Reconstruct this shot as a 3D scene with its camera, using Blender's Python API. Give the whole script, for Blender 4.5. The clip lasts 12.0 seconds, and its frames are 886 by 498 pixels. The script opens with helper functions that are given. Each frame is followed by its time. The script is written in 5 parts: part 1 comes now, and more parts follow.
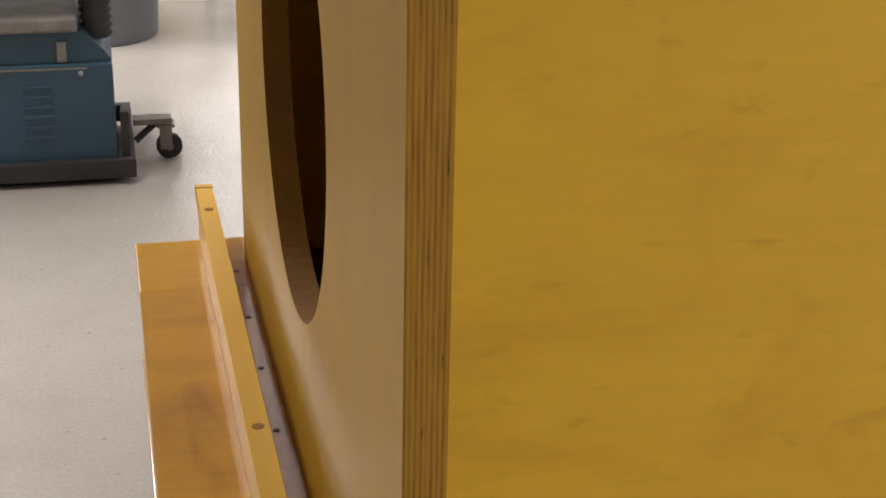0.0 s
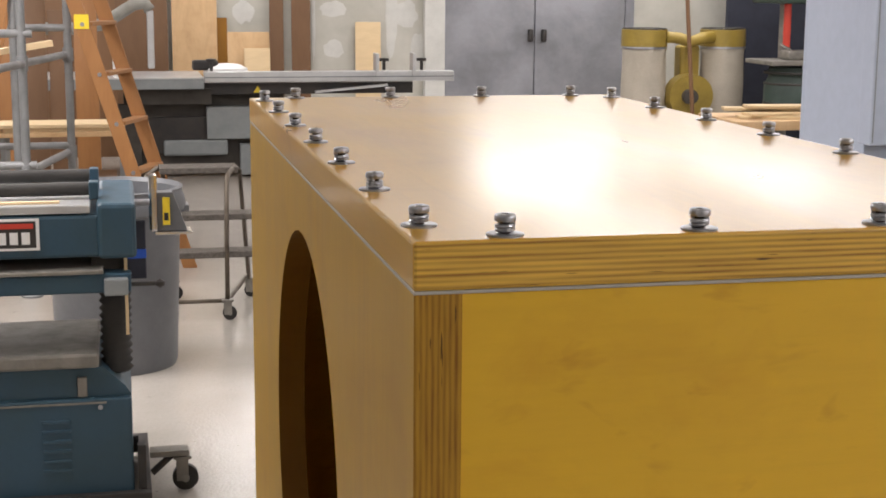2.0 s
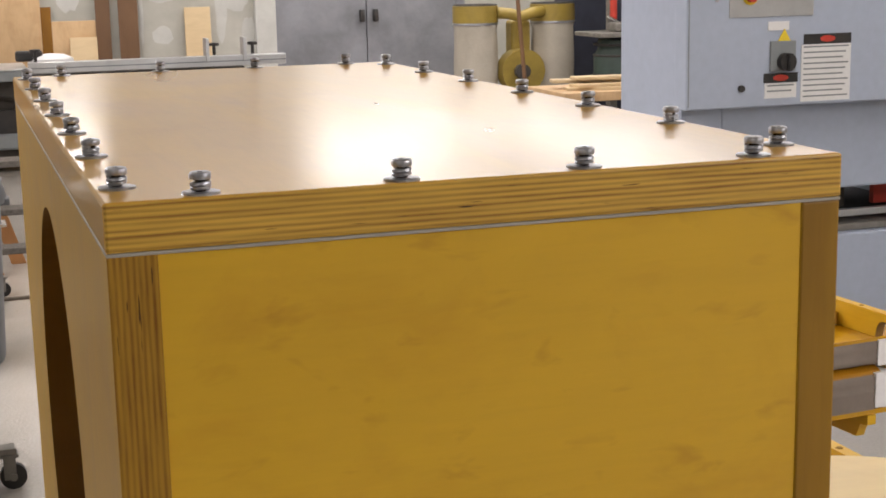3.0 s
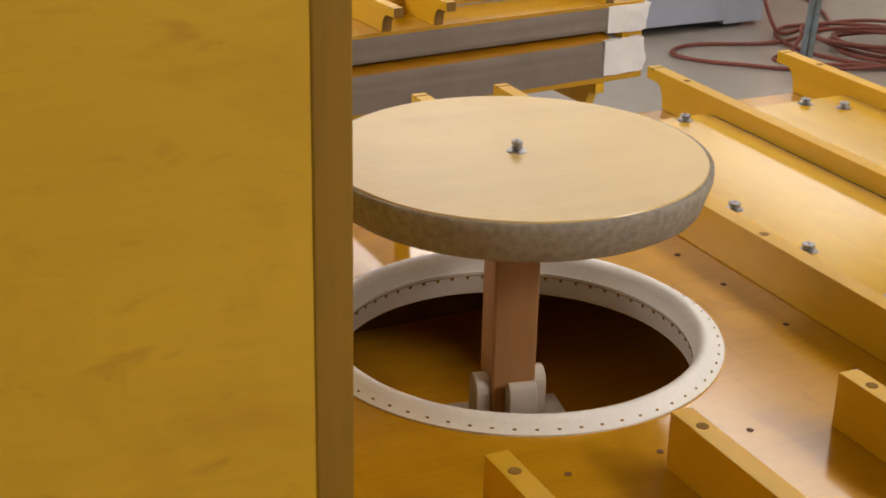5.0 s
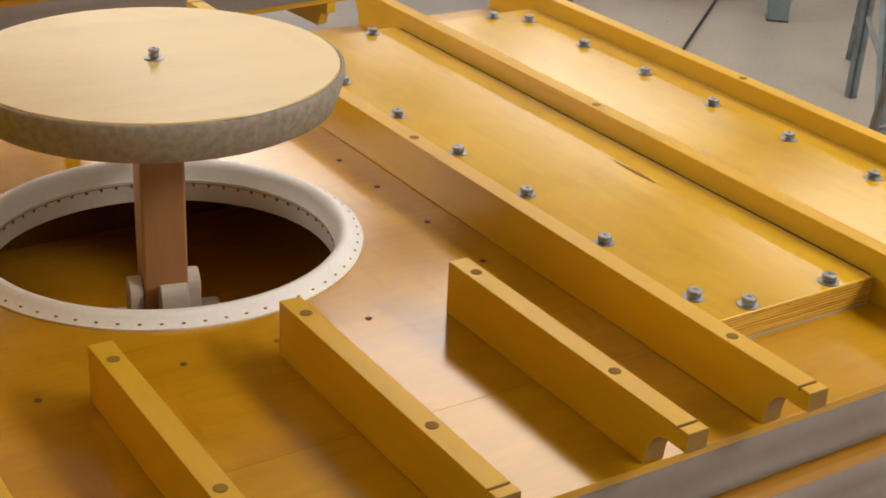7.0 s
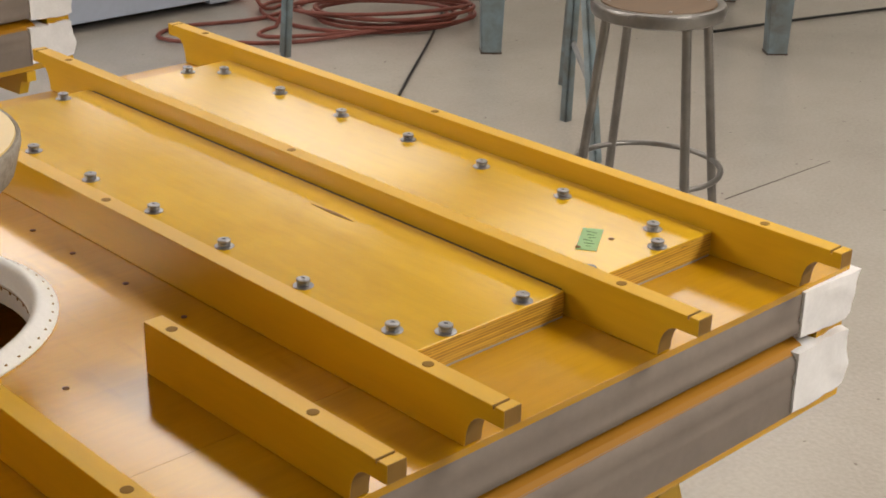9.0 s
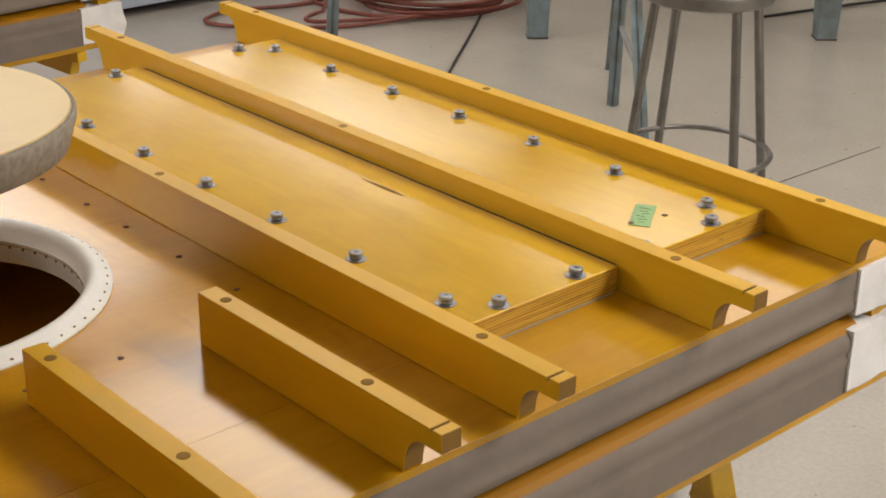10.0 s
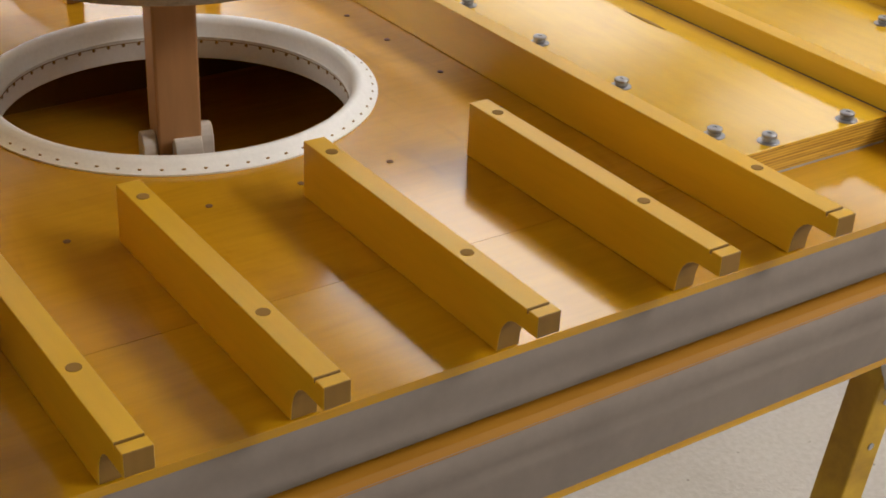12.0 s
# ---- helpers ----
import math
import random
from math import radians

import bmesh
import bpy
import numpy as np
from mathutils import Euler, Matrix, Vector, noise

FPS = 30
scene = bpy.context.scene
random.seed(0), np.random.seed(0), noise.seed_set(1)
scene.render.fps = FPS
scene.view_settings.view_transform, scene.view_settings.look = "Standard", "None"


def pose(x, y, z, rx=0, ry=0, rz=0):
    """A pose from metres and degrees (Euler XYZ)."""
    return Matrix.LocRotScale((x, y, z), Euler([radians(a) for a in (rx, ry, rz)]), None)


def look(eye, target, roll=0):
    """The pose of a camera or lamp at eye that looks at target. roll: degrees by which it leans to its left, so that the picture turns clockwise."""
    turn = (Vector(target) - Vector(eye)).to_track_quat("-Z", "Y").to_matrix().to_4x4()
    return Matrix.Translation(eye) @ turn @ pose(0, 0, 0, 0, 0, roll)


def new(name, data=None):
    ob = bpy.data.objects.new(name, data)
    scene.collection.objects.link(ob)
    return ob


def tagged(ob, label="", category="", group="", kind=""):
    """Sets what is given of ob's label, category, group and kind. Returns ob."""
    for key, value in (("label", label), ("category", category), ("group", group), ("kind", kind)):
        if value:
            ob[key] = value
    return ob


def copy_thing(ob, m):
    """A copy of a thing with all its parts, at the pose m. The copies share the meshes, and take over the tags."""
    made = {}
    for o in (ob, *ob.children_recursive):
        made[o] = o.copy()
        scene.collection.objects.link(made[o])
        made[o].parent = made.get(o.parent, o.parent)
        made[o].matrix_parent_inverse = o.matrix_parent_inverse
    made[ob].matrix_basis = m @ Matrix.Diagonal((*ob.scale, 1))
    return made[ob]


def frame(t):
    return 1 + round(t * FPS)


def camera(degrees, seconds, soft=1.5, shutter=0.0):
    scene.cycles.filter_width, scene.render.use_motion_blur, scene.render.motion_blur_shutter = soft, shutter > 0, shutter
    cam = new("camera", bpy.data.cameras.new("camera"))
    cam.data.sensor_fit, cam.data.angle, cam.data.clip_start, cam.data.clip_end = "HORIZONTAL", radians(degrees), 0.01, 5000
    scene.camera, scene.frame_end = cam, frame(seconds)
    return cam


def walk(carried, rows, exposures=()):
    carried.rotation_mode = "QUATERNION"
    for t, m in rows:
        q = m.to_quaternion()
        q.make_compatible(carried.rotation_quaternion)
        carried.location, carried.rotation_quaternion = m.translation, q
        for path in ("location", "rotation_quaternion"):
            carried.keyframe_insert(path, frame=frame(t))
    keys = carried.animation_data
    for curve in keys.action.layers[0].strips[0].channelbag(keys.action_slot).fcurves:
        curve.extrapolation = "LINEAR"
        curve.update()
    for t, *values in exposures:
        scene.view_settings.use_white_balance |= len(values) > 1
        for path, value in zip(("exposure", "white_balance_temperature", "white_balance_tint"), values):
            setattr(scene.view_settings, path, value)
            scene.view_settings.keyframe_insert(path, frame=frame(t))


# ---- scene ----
# ================= camera =================
cam = camera(33.63, 12.0, soft=1.75)
walk(cam, [
    (0.0, look((-0.9955, -0.8593, 1.6517), (-0.5684, 0.9398, 0.8896), 1.22)),
    (0.3, look((-1.0024, -0.8620, 1.6667), (-0.5634, 0.9591, 0.9659), 2.41)),
    (0.5, look((-1.0001, -0.8679, 1.6851), (-0.5612, 0.9627, 1.0096), 1.41)),
    (1.0, look((-1.0074, -0.8750, 1.7060), (-0.5684, 0.9865, 1.1213), 1.30)),
    (1.5, look((-1.0089, -0.8822, 1.7222), (-0.5755, 1.0134, 1.2541), 0.97)),
    (1.8, look((-1.0039, -0.8900, 1.7301), (-0.5769, 1.0211, 1.3235), 0.83)),
    (2.0, look((-0.9973, -0.8930, 1.7307), (-0.5712, 1.0277, 1.3715), 0.41)),
    (2.5, look((-0.9595, -0.9064, 1.7257), (-0.4303, 0.9896, 1.3723), -0.11)),
    (2.6, look((-0.9515, -0.9090, 1.7257), (-0.4012, 0.9811, 1.3722), -0.10)),
    (2.7, look((-0.9436, -0.9085, 1.7231), (-0.3737, 0.9746, 1.3641), -0.40)),
    (4.3, look((-0.7627, -0.9330, 1.6478), (-0.0127, 0.8169, 1.0349), 0.26)),
    (4.5, look((-0.7455, -0.9338, 1.6286), (0.0187, 0.7895, 0.9605), 0.78)),
    (4.7, look((-0.7257, -0.9210, 1.6216), (0.0540, 0.7707, 0.8936), 1.33)),
    (5.0, look((-0.7146, -0.9282, 1.6179), (0.0943, 0.7294, 0.8447), 1.25)),
    (5.5, look((-0.7397, -0.9491, 1.6057), (0.1705, 0.6285, 0.7794), -0.06)),
    (5.8, look((-0.7343, -0.9671, 1.6062), (0.2576, 0.5585, 0.7763), 0.72)),
    (6.0, look((-0.7135, -0.9875, 1.6070), (0.2907, 0.5150, 0.7502), 0.53)),
    (6.3, look((-0.6614, -1.0139, 1.6041), (0.3321, 0.4894, 0.7362), 2.97)),
    (6.5, look((-0.6259, -1.0399, 1.6099), (0.3607, 0.4701, 0.7458), 3.39)),
    (8.5, look((-0.5279, -1.1295, 1.6246), (0.6717, 0.2730, 0.8539), 0.50)),
    (9.0, look((-0.5217, -1.1349, 1.6197), (0.7523, 0.1951, 0.8399), 1.09)),
    (9.5, look((-0.5279, -1.1304, 1.6158), (0.7245, 0.2174, 0.8315), 0.97)),
    (10.0, look((-0.5322, -1.1295, 1.6026), (0.6955, 0.2351, 0.8084), 0.71)),
    (10.5, look((-0.5347, -1.1245, 1.5890), (0.6721, 0.2347, 0.7546), 1.02)),
    (11.0, look((-0.5539, -1.1151, 1.5748), (0.6173, 0.2466, 0.6949), 1.45)),
    (11.5, look((-0.5776, -1.0943, 1.5648), (0.5411, 0.2815, 0.6398), 2.34)),
    (11.9, look((-0.6202, -1.0900, 1.5603), (0.4037, 0.3380, 0.6050), 2.58)),
    (12.0, look((-0.6286, -1.0869, 1.5593), (0.3771, 0.3488, 0.5964), 2.57)),
], [(0.0, 0.06, 6500, 10), (2.6, 0.0, 6500, 10), (4.4, -0.12, 7100, 10), (6.6, 0.0, 7200, 10), (8.4, -0.06, 7050, 8), (11.0, -0.06, 6900, 7), (12.0, -0.04, 6700, 7)])

# ================= world, light =================
world = bpy.data.worlds.new("world")
scene.world = world
world.use_nodes = True
world.node_tree.nodes["Background"].inputs[0].default_value = (0.8, 0.86, 1.0, 1)
world.node_tree.nodes["Background"].inputs[1].default_value = 0.05


# ================= materials =================
def mat(name, rough=0.5, metal=0.0, coat=0.0, spec=0.5):
    m = bpy.data.materials.new(name)
    m.use_nodes = True
    b = m.node_tree.nodes["Principled BSDF"]
    b.inputs["Roughness"].default_value = rough
    b.inputs["Metallic"].default_value = metal
    b.inputs["Specular IOR Level"].default_value = spec
    b.inputs["Coat Weight"].default_value = coat
    b.inputs["Coat Roughness"].default_value = 0.2
    return m, m.node_tree, b


def node(t, kind, **ins):
    n = t.nodes.new(kind)
    for k, v in ins.items():
        n.inputs[k.replace("_", " ")].default_value = v
    return n


def coords(t, scale=(1, 1, 1)):
    c = t.nodes.new("ShaderNodeTexCoord")
    m = t.nodes.new("ShaderNodeMapping")
    m.inputs["Scale"].default_value = scale
    t.links.new(c.outputs["Object"], m.inputs[0])
    return m.outputs[0]


def ramp(t, fac, stops):
    r = t.nodes.new("ShaderNodeValToRGB")
    e = r.color_ramp.elements
    e[0].position, e[0].color = stops[0][0], (*stops[0][1], 1)
    e[1].position, e[1].color = stops[-1][0], (*stops[-1][1], 1)
    for pos, col in stops[1:-1]:
        q = e.new(pos)
        q.color = (*col, 1)
    t.links.new(fac, r.inputs[0])
    return r.outputs[0]


def mixc(t, a, b, fac, mode="MIX"):
    m = t.nodes.new("ShaderNodeMix")
    m.data_type, m.blend_type = "RGBA", mode
    if isinstance(fac, float):
        m.inputs[0].default_value = fac
    else:
        t.links.new(fac, m.inputs[0])
    for i, v in ((6, a), (7, b)):
        if isinstance(v, tuple):
            m.inputs[i].default_value = (*v, 1)
        else:
            t.links.new(v, m.inputs[i])
    return m.outputs[2]


def bump(t, b, h, strength, dist=0.002):
    n = t.nodes.new("ShaderNodeBump")
    n.inputs["Strength"].default_value, n.inputs["Distance"].default_value = strength, dist
    t.links.new(h, n.inputs["Height"])
    t.links.new(n.outputs[0], b.inputs["Normal"])


def tex(t, vec, scale, detail=4.0, rough=0.55, dist=0.0):
    n = node(t, "ShaderNodeTexNoise", Scale=scale, Detail=detail, Roughness=rough, Distortion=dist)
    t.links.new(vec, n.inputs["Vector"])
    return n.outputs[0]


def shade(c, k):
    return tuple(min(1.0, x * k) for x in c)


def wood(name, col, grain="y", rough=0.3, coat=0.35, figure=1.0, vary=0.12, blotch=0.0, relief=0.05):
    """Varnished timber: fine grain along one axis, broad figure, tone by board."""
    m, t, b = mat(name, rough, coat=coat)
    st = {"x": (1.2, 14, 14), "y": (14, 1.2, 14), "z": (14, 14, 1.2)}[grain]
    fi = tex(t, coords(t, st), 9.0, 6.0, 0.6, 0.4)
    br = tex(t, coords(t, {"x": (0.8, 3, 3), "y": (3, 0.8, 3), "z": (3, 3, 0.8)}[grain]), 2.2, 3.0, 0.5, 1.6)
    c1 = ramp(t, fi, [(0.2, shade(col, 1 - 0.13 * figure)), (0.55, col), (0.85, shade(col, 1 + 0.07 * figure))])
    c2 = ramp(t, br, [(0.3, (1 - 0.3 * figure, 1 - 0.34 * figure, 1 - 0.4 * figure)), (0.6, (1, 1, 1))])
    c = mixc(t, c1, c2, 0.7, "MULTIPLY")
    if blotch:
        k = tex(t, coords(t, (2.6, 2.0, 4.0)), 3.0, 5.0, 0.6, 0.5)
        c = mixc(t, c, ramp(t, k, [(0.5, (1, 1, 1)), (0.76, (0.74, 0.62, 0.45))]), blotch, "MULTIPLY")
    if blotch > 0.5:
        k2 = tex(t, coords(t, (5.0, 1.0, 11.0)), 4.0, 3.0, 0.55, 0.4)
        c = mixc(t, c, ramp(t, k2, [(0.6, (1, 1, 1)), (0.82, (0.55, 0.42, 0.28))]), blotch, "MULTIPLY")
    oi = t.nodes.new("ShaderNodeObjectInfo")
    v = ramp(t, oi.outputs["Random"], [(0, (1 - vary,) * 3), (1, (1, 1, 1))])
    c = mixc(t, c, v, 1.0, "MULTIPLY")
    t.links.new(c, b.inputs["Base Color"])
    rr = t.nodes.new("ShaderNodeMapRange")
    rr.inputs[3].default_value, rr.inputs[4].default_value = rough - 0.03, rough + 0.05
    t.links.new(br, rr.inputs[0])
    t.links.new(rr.outputs[0], b.inputs["Roughness"])
    if relief:
        bump(t, b, fi, relief, 0.0004)
    return m


def ply(name, axis, light, dark, step=0.0056):
    """Edge of varnished plywood: plies alternate along one axis, with dark voids."""
    m, t, b = mat(name, 0.4, coat=0.05)
    sep = t.nodes.new("ShaderNodeSeparateXYZ")
    t.links.new(coords(t), sep.inputs[0])
    w = t.nodes.new("ShaderNodeMath")
    w.operation = "MULTIPLY"
    w.inputs[1].default_value = 2 * math.pi / step
    t.links.new(sep.outputs["xyz".index(axis)], w.inputs[0])
    s = t.nodes.new("ShaderNodeMath")
    s.operation = "SINE"
    t.links.new(w.outputs[0], s.inputs[0])
    st = {"x": (60, 4, 4), "z": (2, 2, 60)}[axis]
    n = tex(t, coords(t, st), 5.0, 4.0, 0.6)
    a = t.nodes.new("ShaderNodeMath")
    a.operation = "MULTIPLY_ADD"
    a.inputs[1].default_value, a.inputs[2].default_value = 0.15, 0.0
    t.links.new(s.outputs[0], a.inputs[0])
    ad = t.nodes.new("ShaderNodeMath")
    t.links.new(a.outputs[0], ad.inputs[0])
    t.links.new(n, ad.inputs[1])
    c = ramp(t, ad.outputs[0], [(0.22, dark), (0.5, shade(light, 0.8)), (0.72, light)])
    v = tex(t, coords(t, {"x": (160, 9, 9), "z": (9, 9, 160)}[axis]), 3.0, 2.0, 0.5)
    c = mixc(t, c, (0.05, 0.02, 0.006), ramp(t, v, [(0.68, (0, 0, 0)), (0.72, (1, 1, 1))]))
    t.links.new(c, b.inputs["Base Color"])
    bump(t, b, ad.outputs[0], 0.25, 0.0006)
    return m


def paint(name, col, rough=0.5, metal=0.0, wear=0.25, scale=6.0, dirt=None, bumpy=0.05, coat=0.0):
    """Plain painted, plastic or metal surface with stains and fine relief."""
    m, t, b = mat(name, rough, metal, coat)
    n = tex(t, coords(t), scale, 6.0, 0.6, 0.3)
    f = tex(t, coords(t), scale * 14, 3.0, 0.6)
    c = ramp(t, n, [(0.3, dirt or shade(col, 1 - wear)), (0.62, col)])
    c = mixc(t, c, ramp(t, f, [(0.3, (0.9, 0.9, 0.9)), (0.7, (1, 1, 1))]), 0.6, "MULTIPLY")
    t.links.new(c, b.inputs["Base Color"])
    rr = t.nodes.new("ShaderNodeMapRange")
    rr.inputs[3].default_value, rr.inputs[4].default_value = min(1, rough + 0.12), max(0.04, rough - 0.08)
    t.links.new(n, rr.inputs[0])
    t.links.new(rr.outputs[0], b.inputs["Roughness"])
    if bumpy:
        bump(t, b, f, bumpy, 0.001)
    return m


def glow(name, col, power):
    m, t, b = mat(name)
    b.inputs["Base Color"].default_value = (*col, 1)
    b.inputs["Emission Color"].default_value = (*col, 1)
    b.inputs["Emission Strength"].default_value = power
    return m


GOLD = (0.71, 0.425, 0.018)
M_board = wood("varnished_board", (0.59, 0.30, 0.012), "x", 0.13, 0.12, 0.9, 0.1, 0.75, 0.0)
M_front = wood("varnished_front_board", (0.61, 0.325, 0.010), "x", 0.13, 0.12, 0.9, 0.1, 0.3, 0.0)
M_bar = wood("varnished_bar", (0.70, 0.41, 0.022), "y", 0.36, 0.05, 0.45, 0.1)
M_cover = wood("varnished_cover", (0.68, 0.41, 0.016), "y", 0.13, 0.12, 0.65, 0.08, 0.45)
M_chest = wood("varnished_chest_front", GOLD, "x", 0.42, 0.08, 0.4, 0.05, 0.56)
# Same varnished wood, toned darker for the weaker light on the side panels.
M_chest_v = wood("varnished_chest_side_shade", (0.48, 0.28, 0.020), "z", 0.4, 0.0, 0.6, 0.05, 0.4)
M_lid = wood("varnished_lid", (0.66, 0.36, 0.02), "y", 0.28, 0.46, 0.7, 0.05, 0.5, 0.0)
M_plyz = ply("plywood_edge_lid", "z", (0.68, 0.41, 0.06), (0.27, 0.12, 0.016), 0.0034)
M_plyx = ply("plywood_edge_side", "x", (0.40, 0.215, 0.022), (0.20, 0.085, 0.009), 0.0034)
# Inner wood, its colour darkened for the shade inside openings and frames.
M_inside = wood("shaded_inner_wood", (0.22, 0.095, 0.005), "z", 0.6, 0.0, 0.8)
M_rib = wood("amber_rib", (0.44, 0.195, 0.004), "x", 0.6, 0.0, 0.6)
M_endgrain = wood("bar_end_grain", (0.25, 0.13, 0.018), "z", 0.7, 0.0, 0.8)
M_edge = wood("dark_chest_edge", (0.31, 0.165, 0.016), "z", 0.5, 0.0, 1.0, 0.05)
for m in (M_bar, M_chest_v, M_inside, M_plyx, M_edge, M_rib):
    m.node_tree.nodes["Principled BSDF"].inputs["Specular IOR Level"].default_value = 0.3
for m in (M_board, M_front, M_cover, M_lid):
    m.node_tree.nodes["Principled BSDF"].inputs["Coat Roughness"].default_value = 0.12
M_plug = wood("end_grain_plug", (0.29, 0.16, 0.028), "y", 0.95, 0.0, 0.6)
M_maple = wood("pale_maple", (0.72, 0.54, 0.22), "x", 0.3, 0.1, 0.4, 0.04, 0.35)
M_well = wood("dark_orange_well", (0.72, 0.34, 0.018), "x", 0.4, 0.2, 1.2, 0.1, 0.5)
M_post = wood("pinkish_post_wood", (0.46, 0.235, 0.10), "z", 0.45, 0.1, 0.7)
M_felt = paint("grey_felt", (0.38, 0.345, 0.30), 0.95, wear=0.35, scale=110, bumpy=0.7)
M_ear = paint("beige_plastic", (0.62, 0.55, 0.47), 0.5, wear=0.2, scale=20)
M_leather = paint("white_leather", (0.86, 0.86, 0.85), 0.6, wear=0.06, scale=14, bumpy=0.25)
M_steel = paint("zinc_steel", (0.50, 0.51, 0.55), 0.32, 0.85, wear=0.35, scale=120)
M_dull = paint("dull_zinc_steel", (0.36, 0.365, 0.39), 0.38, 0.8, wear=0.3, scale=120)
M_screw = paint("browned_screw", (0.17, 0.08, 0.02), 0.9)
M_dark = paint("dark_steel_and_gap_shade", (0.05, 0.03, 0.02), 0.5, 0.3)
M_tape = paint("beige_leather_strip", (0.235, 0.195, 0.165), 0.8, wear=0.2, scale=6, bumpy=0.1)
M_white = paint("white_stretch_wrap", (0.84, 0.84, 0.85), 0.55, wear=0.12, scale=10, bumpy=0.3)
M_gasket = paint("pale_gasket", (0.42, 0.40, 0.36), 0.7, wear=0.1)
M_green = paint("green_masking_tape", (0.30, 0.5, 0.24), 0.7, wear=0.1)
M_ink = paint("pencil_ink", (0.05, 0.10, 0.04), 0.8)
M_yellow = paint("yellow_painted_wood", (0.58, 0.36, 0.02), 0.5, wear=0.35, scale=9, dirt=(0.3, 0.16, 0.01))


def floor_material():
    m, t, b = mat("sealed_concrete", 0.19, spec=0.5)
    n1 = tex(t, coords(t), 0.5, 3.0, 0.5)
    n2 = tex(t, coords(t), 5.0, 3.0, 0.5)
    n3 = tex(t, coords(t), 85.0, 2.0, 0.5)
    c = ramp(t, n1, [(0.3, (0.355, 0.328, 0.295)), (0.7, (0.415, 0.385, 0.348))])
    c = mixc(t, c, ramp(t, n2, [(0.25, (0.9, 0.89, 0.88)), (0.75, (1, 1, 1))]), 0.8, "MULTIPLY")
    c = mixc(t, c, ramp(t, n3, [(0.3, (0.88, 0.88, 0.88)), (0.7, (1, 1, 1))]), 0.9, "MULTIPLY")
    t.links.new(c, b.inputs["Base Color"])
    sp = tex(t, coords(t), 38.0, 1.0, 0.4)
    c = mixc(t, c, ramp(t, sp, [(0.76, (1, 1, 1)), (0.80, (0.45, 0.42, 0.40))]), 0.8, "MULTIPLY")
    t.links.new(c, b.inputs["Base Color"])
    n4 = tex(t, coords(t), 22.0, 2.0, 0.5)
    bump(t, b, mixc(t, n3, n4, 0.45), 0.5, 0.004)
    return m


def wall_material():
    m, t, b = mat("drywall", 0.85)
    n = tex(t, coords(t), 1.3, 3.0, 0.5, 0.6)
    f = tex(t, coords(t), 5.0, 5.0, 0.6)
    c = ramp(t, n, [(0.35, (0.44, 0.43, 0.38)), (0.65, (0.52, 0.51, 0.46))])
    c = mixc(t, c, ramp(t, f, [(0.3, (0.85, 0.85, 0.84)), (0.65, (1, 1, 1))]), 0.8, "MULTIPLY")
    t.links.new(c, b.inputs["Base Color"])
    bump(t, b, f, 0.1, 0.003)
    return m


M_floor = floor_material()
M_wall = wall_material()
M_ceiling = paint("white_ceiling", (0.72, 0.72, 0.71), 0.9, wear=0.1)
M_lamp = glow("fluorescent_diffuser", (1.0, 0.95, 0.93), 2.2)
M_fixture = paint("white_enamel", (0.8, 0.8, 0.78), 0.4, wear=0.05)

# ================= building helpers =================
BASE = {}


def thing(name, base, label, category, group="", kind=""):
    ob = new(name)
    ob.location = base
    BASE[ob.name] = Vector(base)
    return tagged(ob, label, category, group, kind)


def part(name, bm, material, parent, label=""):
    """One bmesh in world metres becomes one mesh under a thing or a part."""
    me = bpy.data.meshes.new(name)
    off = BASE[parent.name] if parent else Vector((0, 0, 0))
    bmesh.ops.translate(bm, verts=bm.verts, vec=-off)
    bm.to_mesh(me)
    bm.free()
    for mm in (material if isinstance(material, (list, tuple)) else [material]):
        me.materials.append(mm)
    ob = new(name, me)
    if parent:
        ob.parent = parent
        BASE[ob.name] = off
    else:
        BASE[ob.name] = Vector((0, 0, 0))
    if label:
        ob["label"] = label
    return ob


def smooth(ob, angle=0.6):
    for f in ob.data.polygons:
        f.use_smooth = True
    ob.data.set_sharp_from_angle(angle=angle)
    return ob


def placed(name, me, at, parent, rz=0.0):
    """One more object on a shared mesh, under a parent."""
    ob = new(name, me)
    ob.parent = parent
    ob.location = Vector(at) - BASE[parent.name]
    ob.rotation_euler = (0, 0, rz)
    return ob


def box(x0, x1, y0, y1, z0, z1, bev=0.0, bm=None, m=None, seg=2):
    own = bmesh.new()
    bmesh.ops.create_cube(own, size=1)
    for v in own.verts:
        v.co = Vector(((x0 + x1) / 2 + v.co.x * (x1 - x0), (y0 + y1) / 2 + v.co.y * (y1 - y0), (z0 + z1) / 2 + v.co.z * (z1 - z0)))
    if bev:
        bmesh.ops.bevel(own, geom=own.edges[:], offset=bev, segments=seg, profile=0.5, affect="EDGES")
    if m is not None:
        bmesh.ops.transform(own, matrix=m, verts=own.verts)
    return merge(bm, own)


def merge(bm, own):
    if bm is None:
        return own
    me = bpy.data.meshes.new("tmp")
    own.to_mesh(me)
    own.free()
    bm.from_mesh(me)
    bpy.data.meshes.remove(me)
    return bm


def tube(a, b, r, bm=None, seg=14, r2=None):
    """Round bar from a to b."""
    own = bmesh.new()
    a, b = Vector(a), Vector(b)
    d = b - a
    bmesh.ops.create_cone(own, cap_ends=True, segments=seg, radius1=r, radius2=r if r2 is None else r2, depth=d.length)
    q = d.to_track_quat("Z", "Y").to_matrix().to_4x4()
    bmesh.ops.transform(own, matrix=Matrix.Translation((a + b) / 2) @ q, verts=own.verts)
    return merge(bm, own)


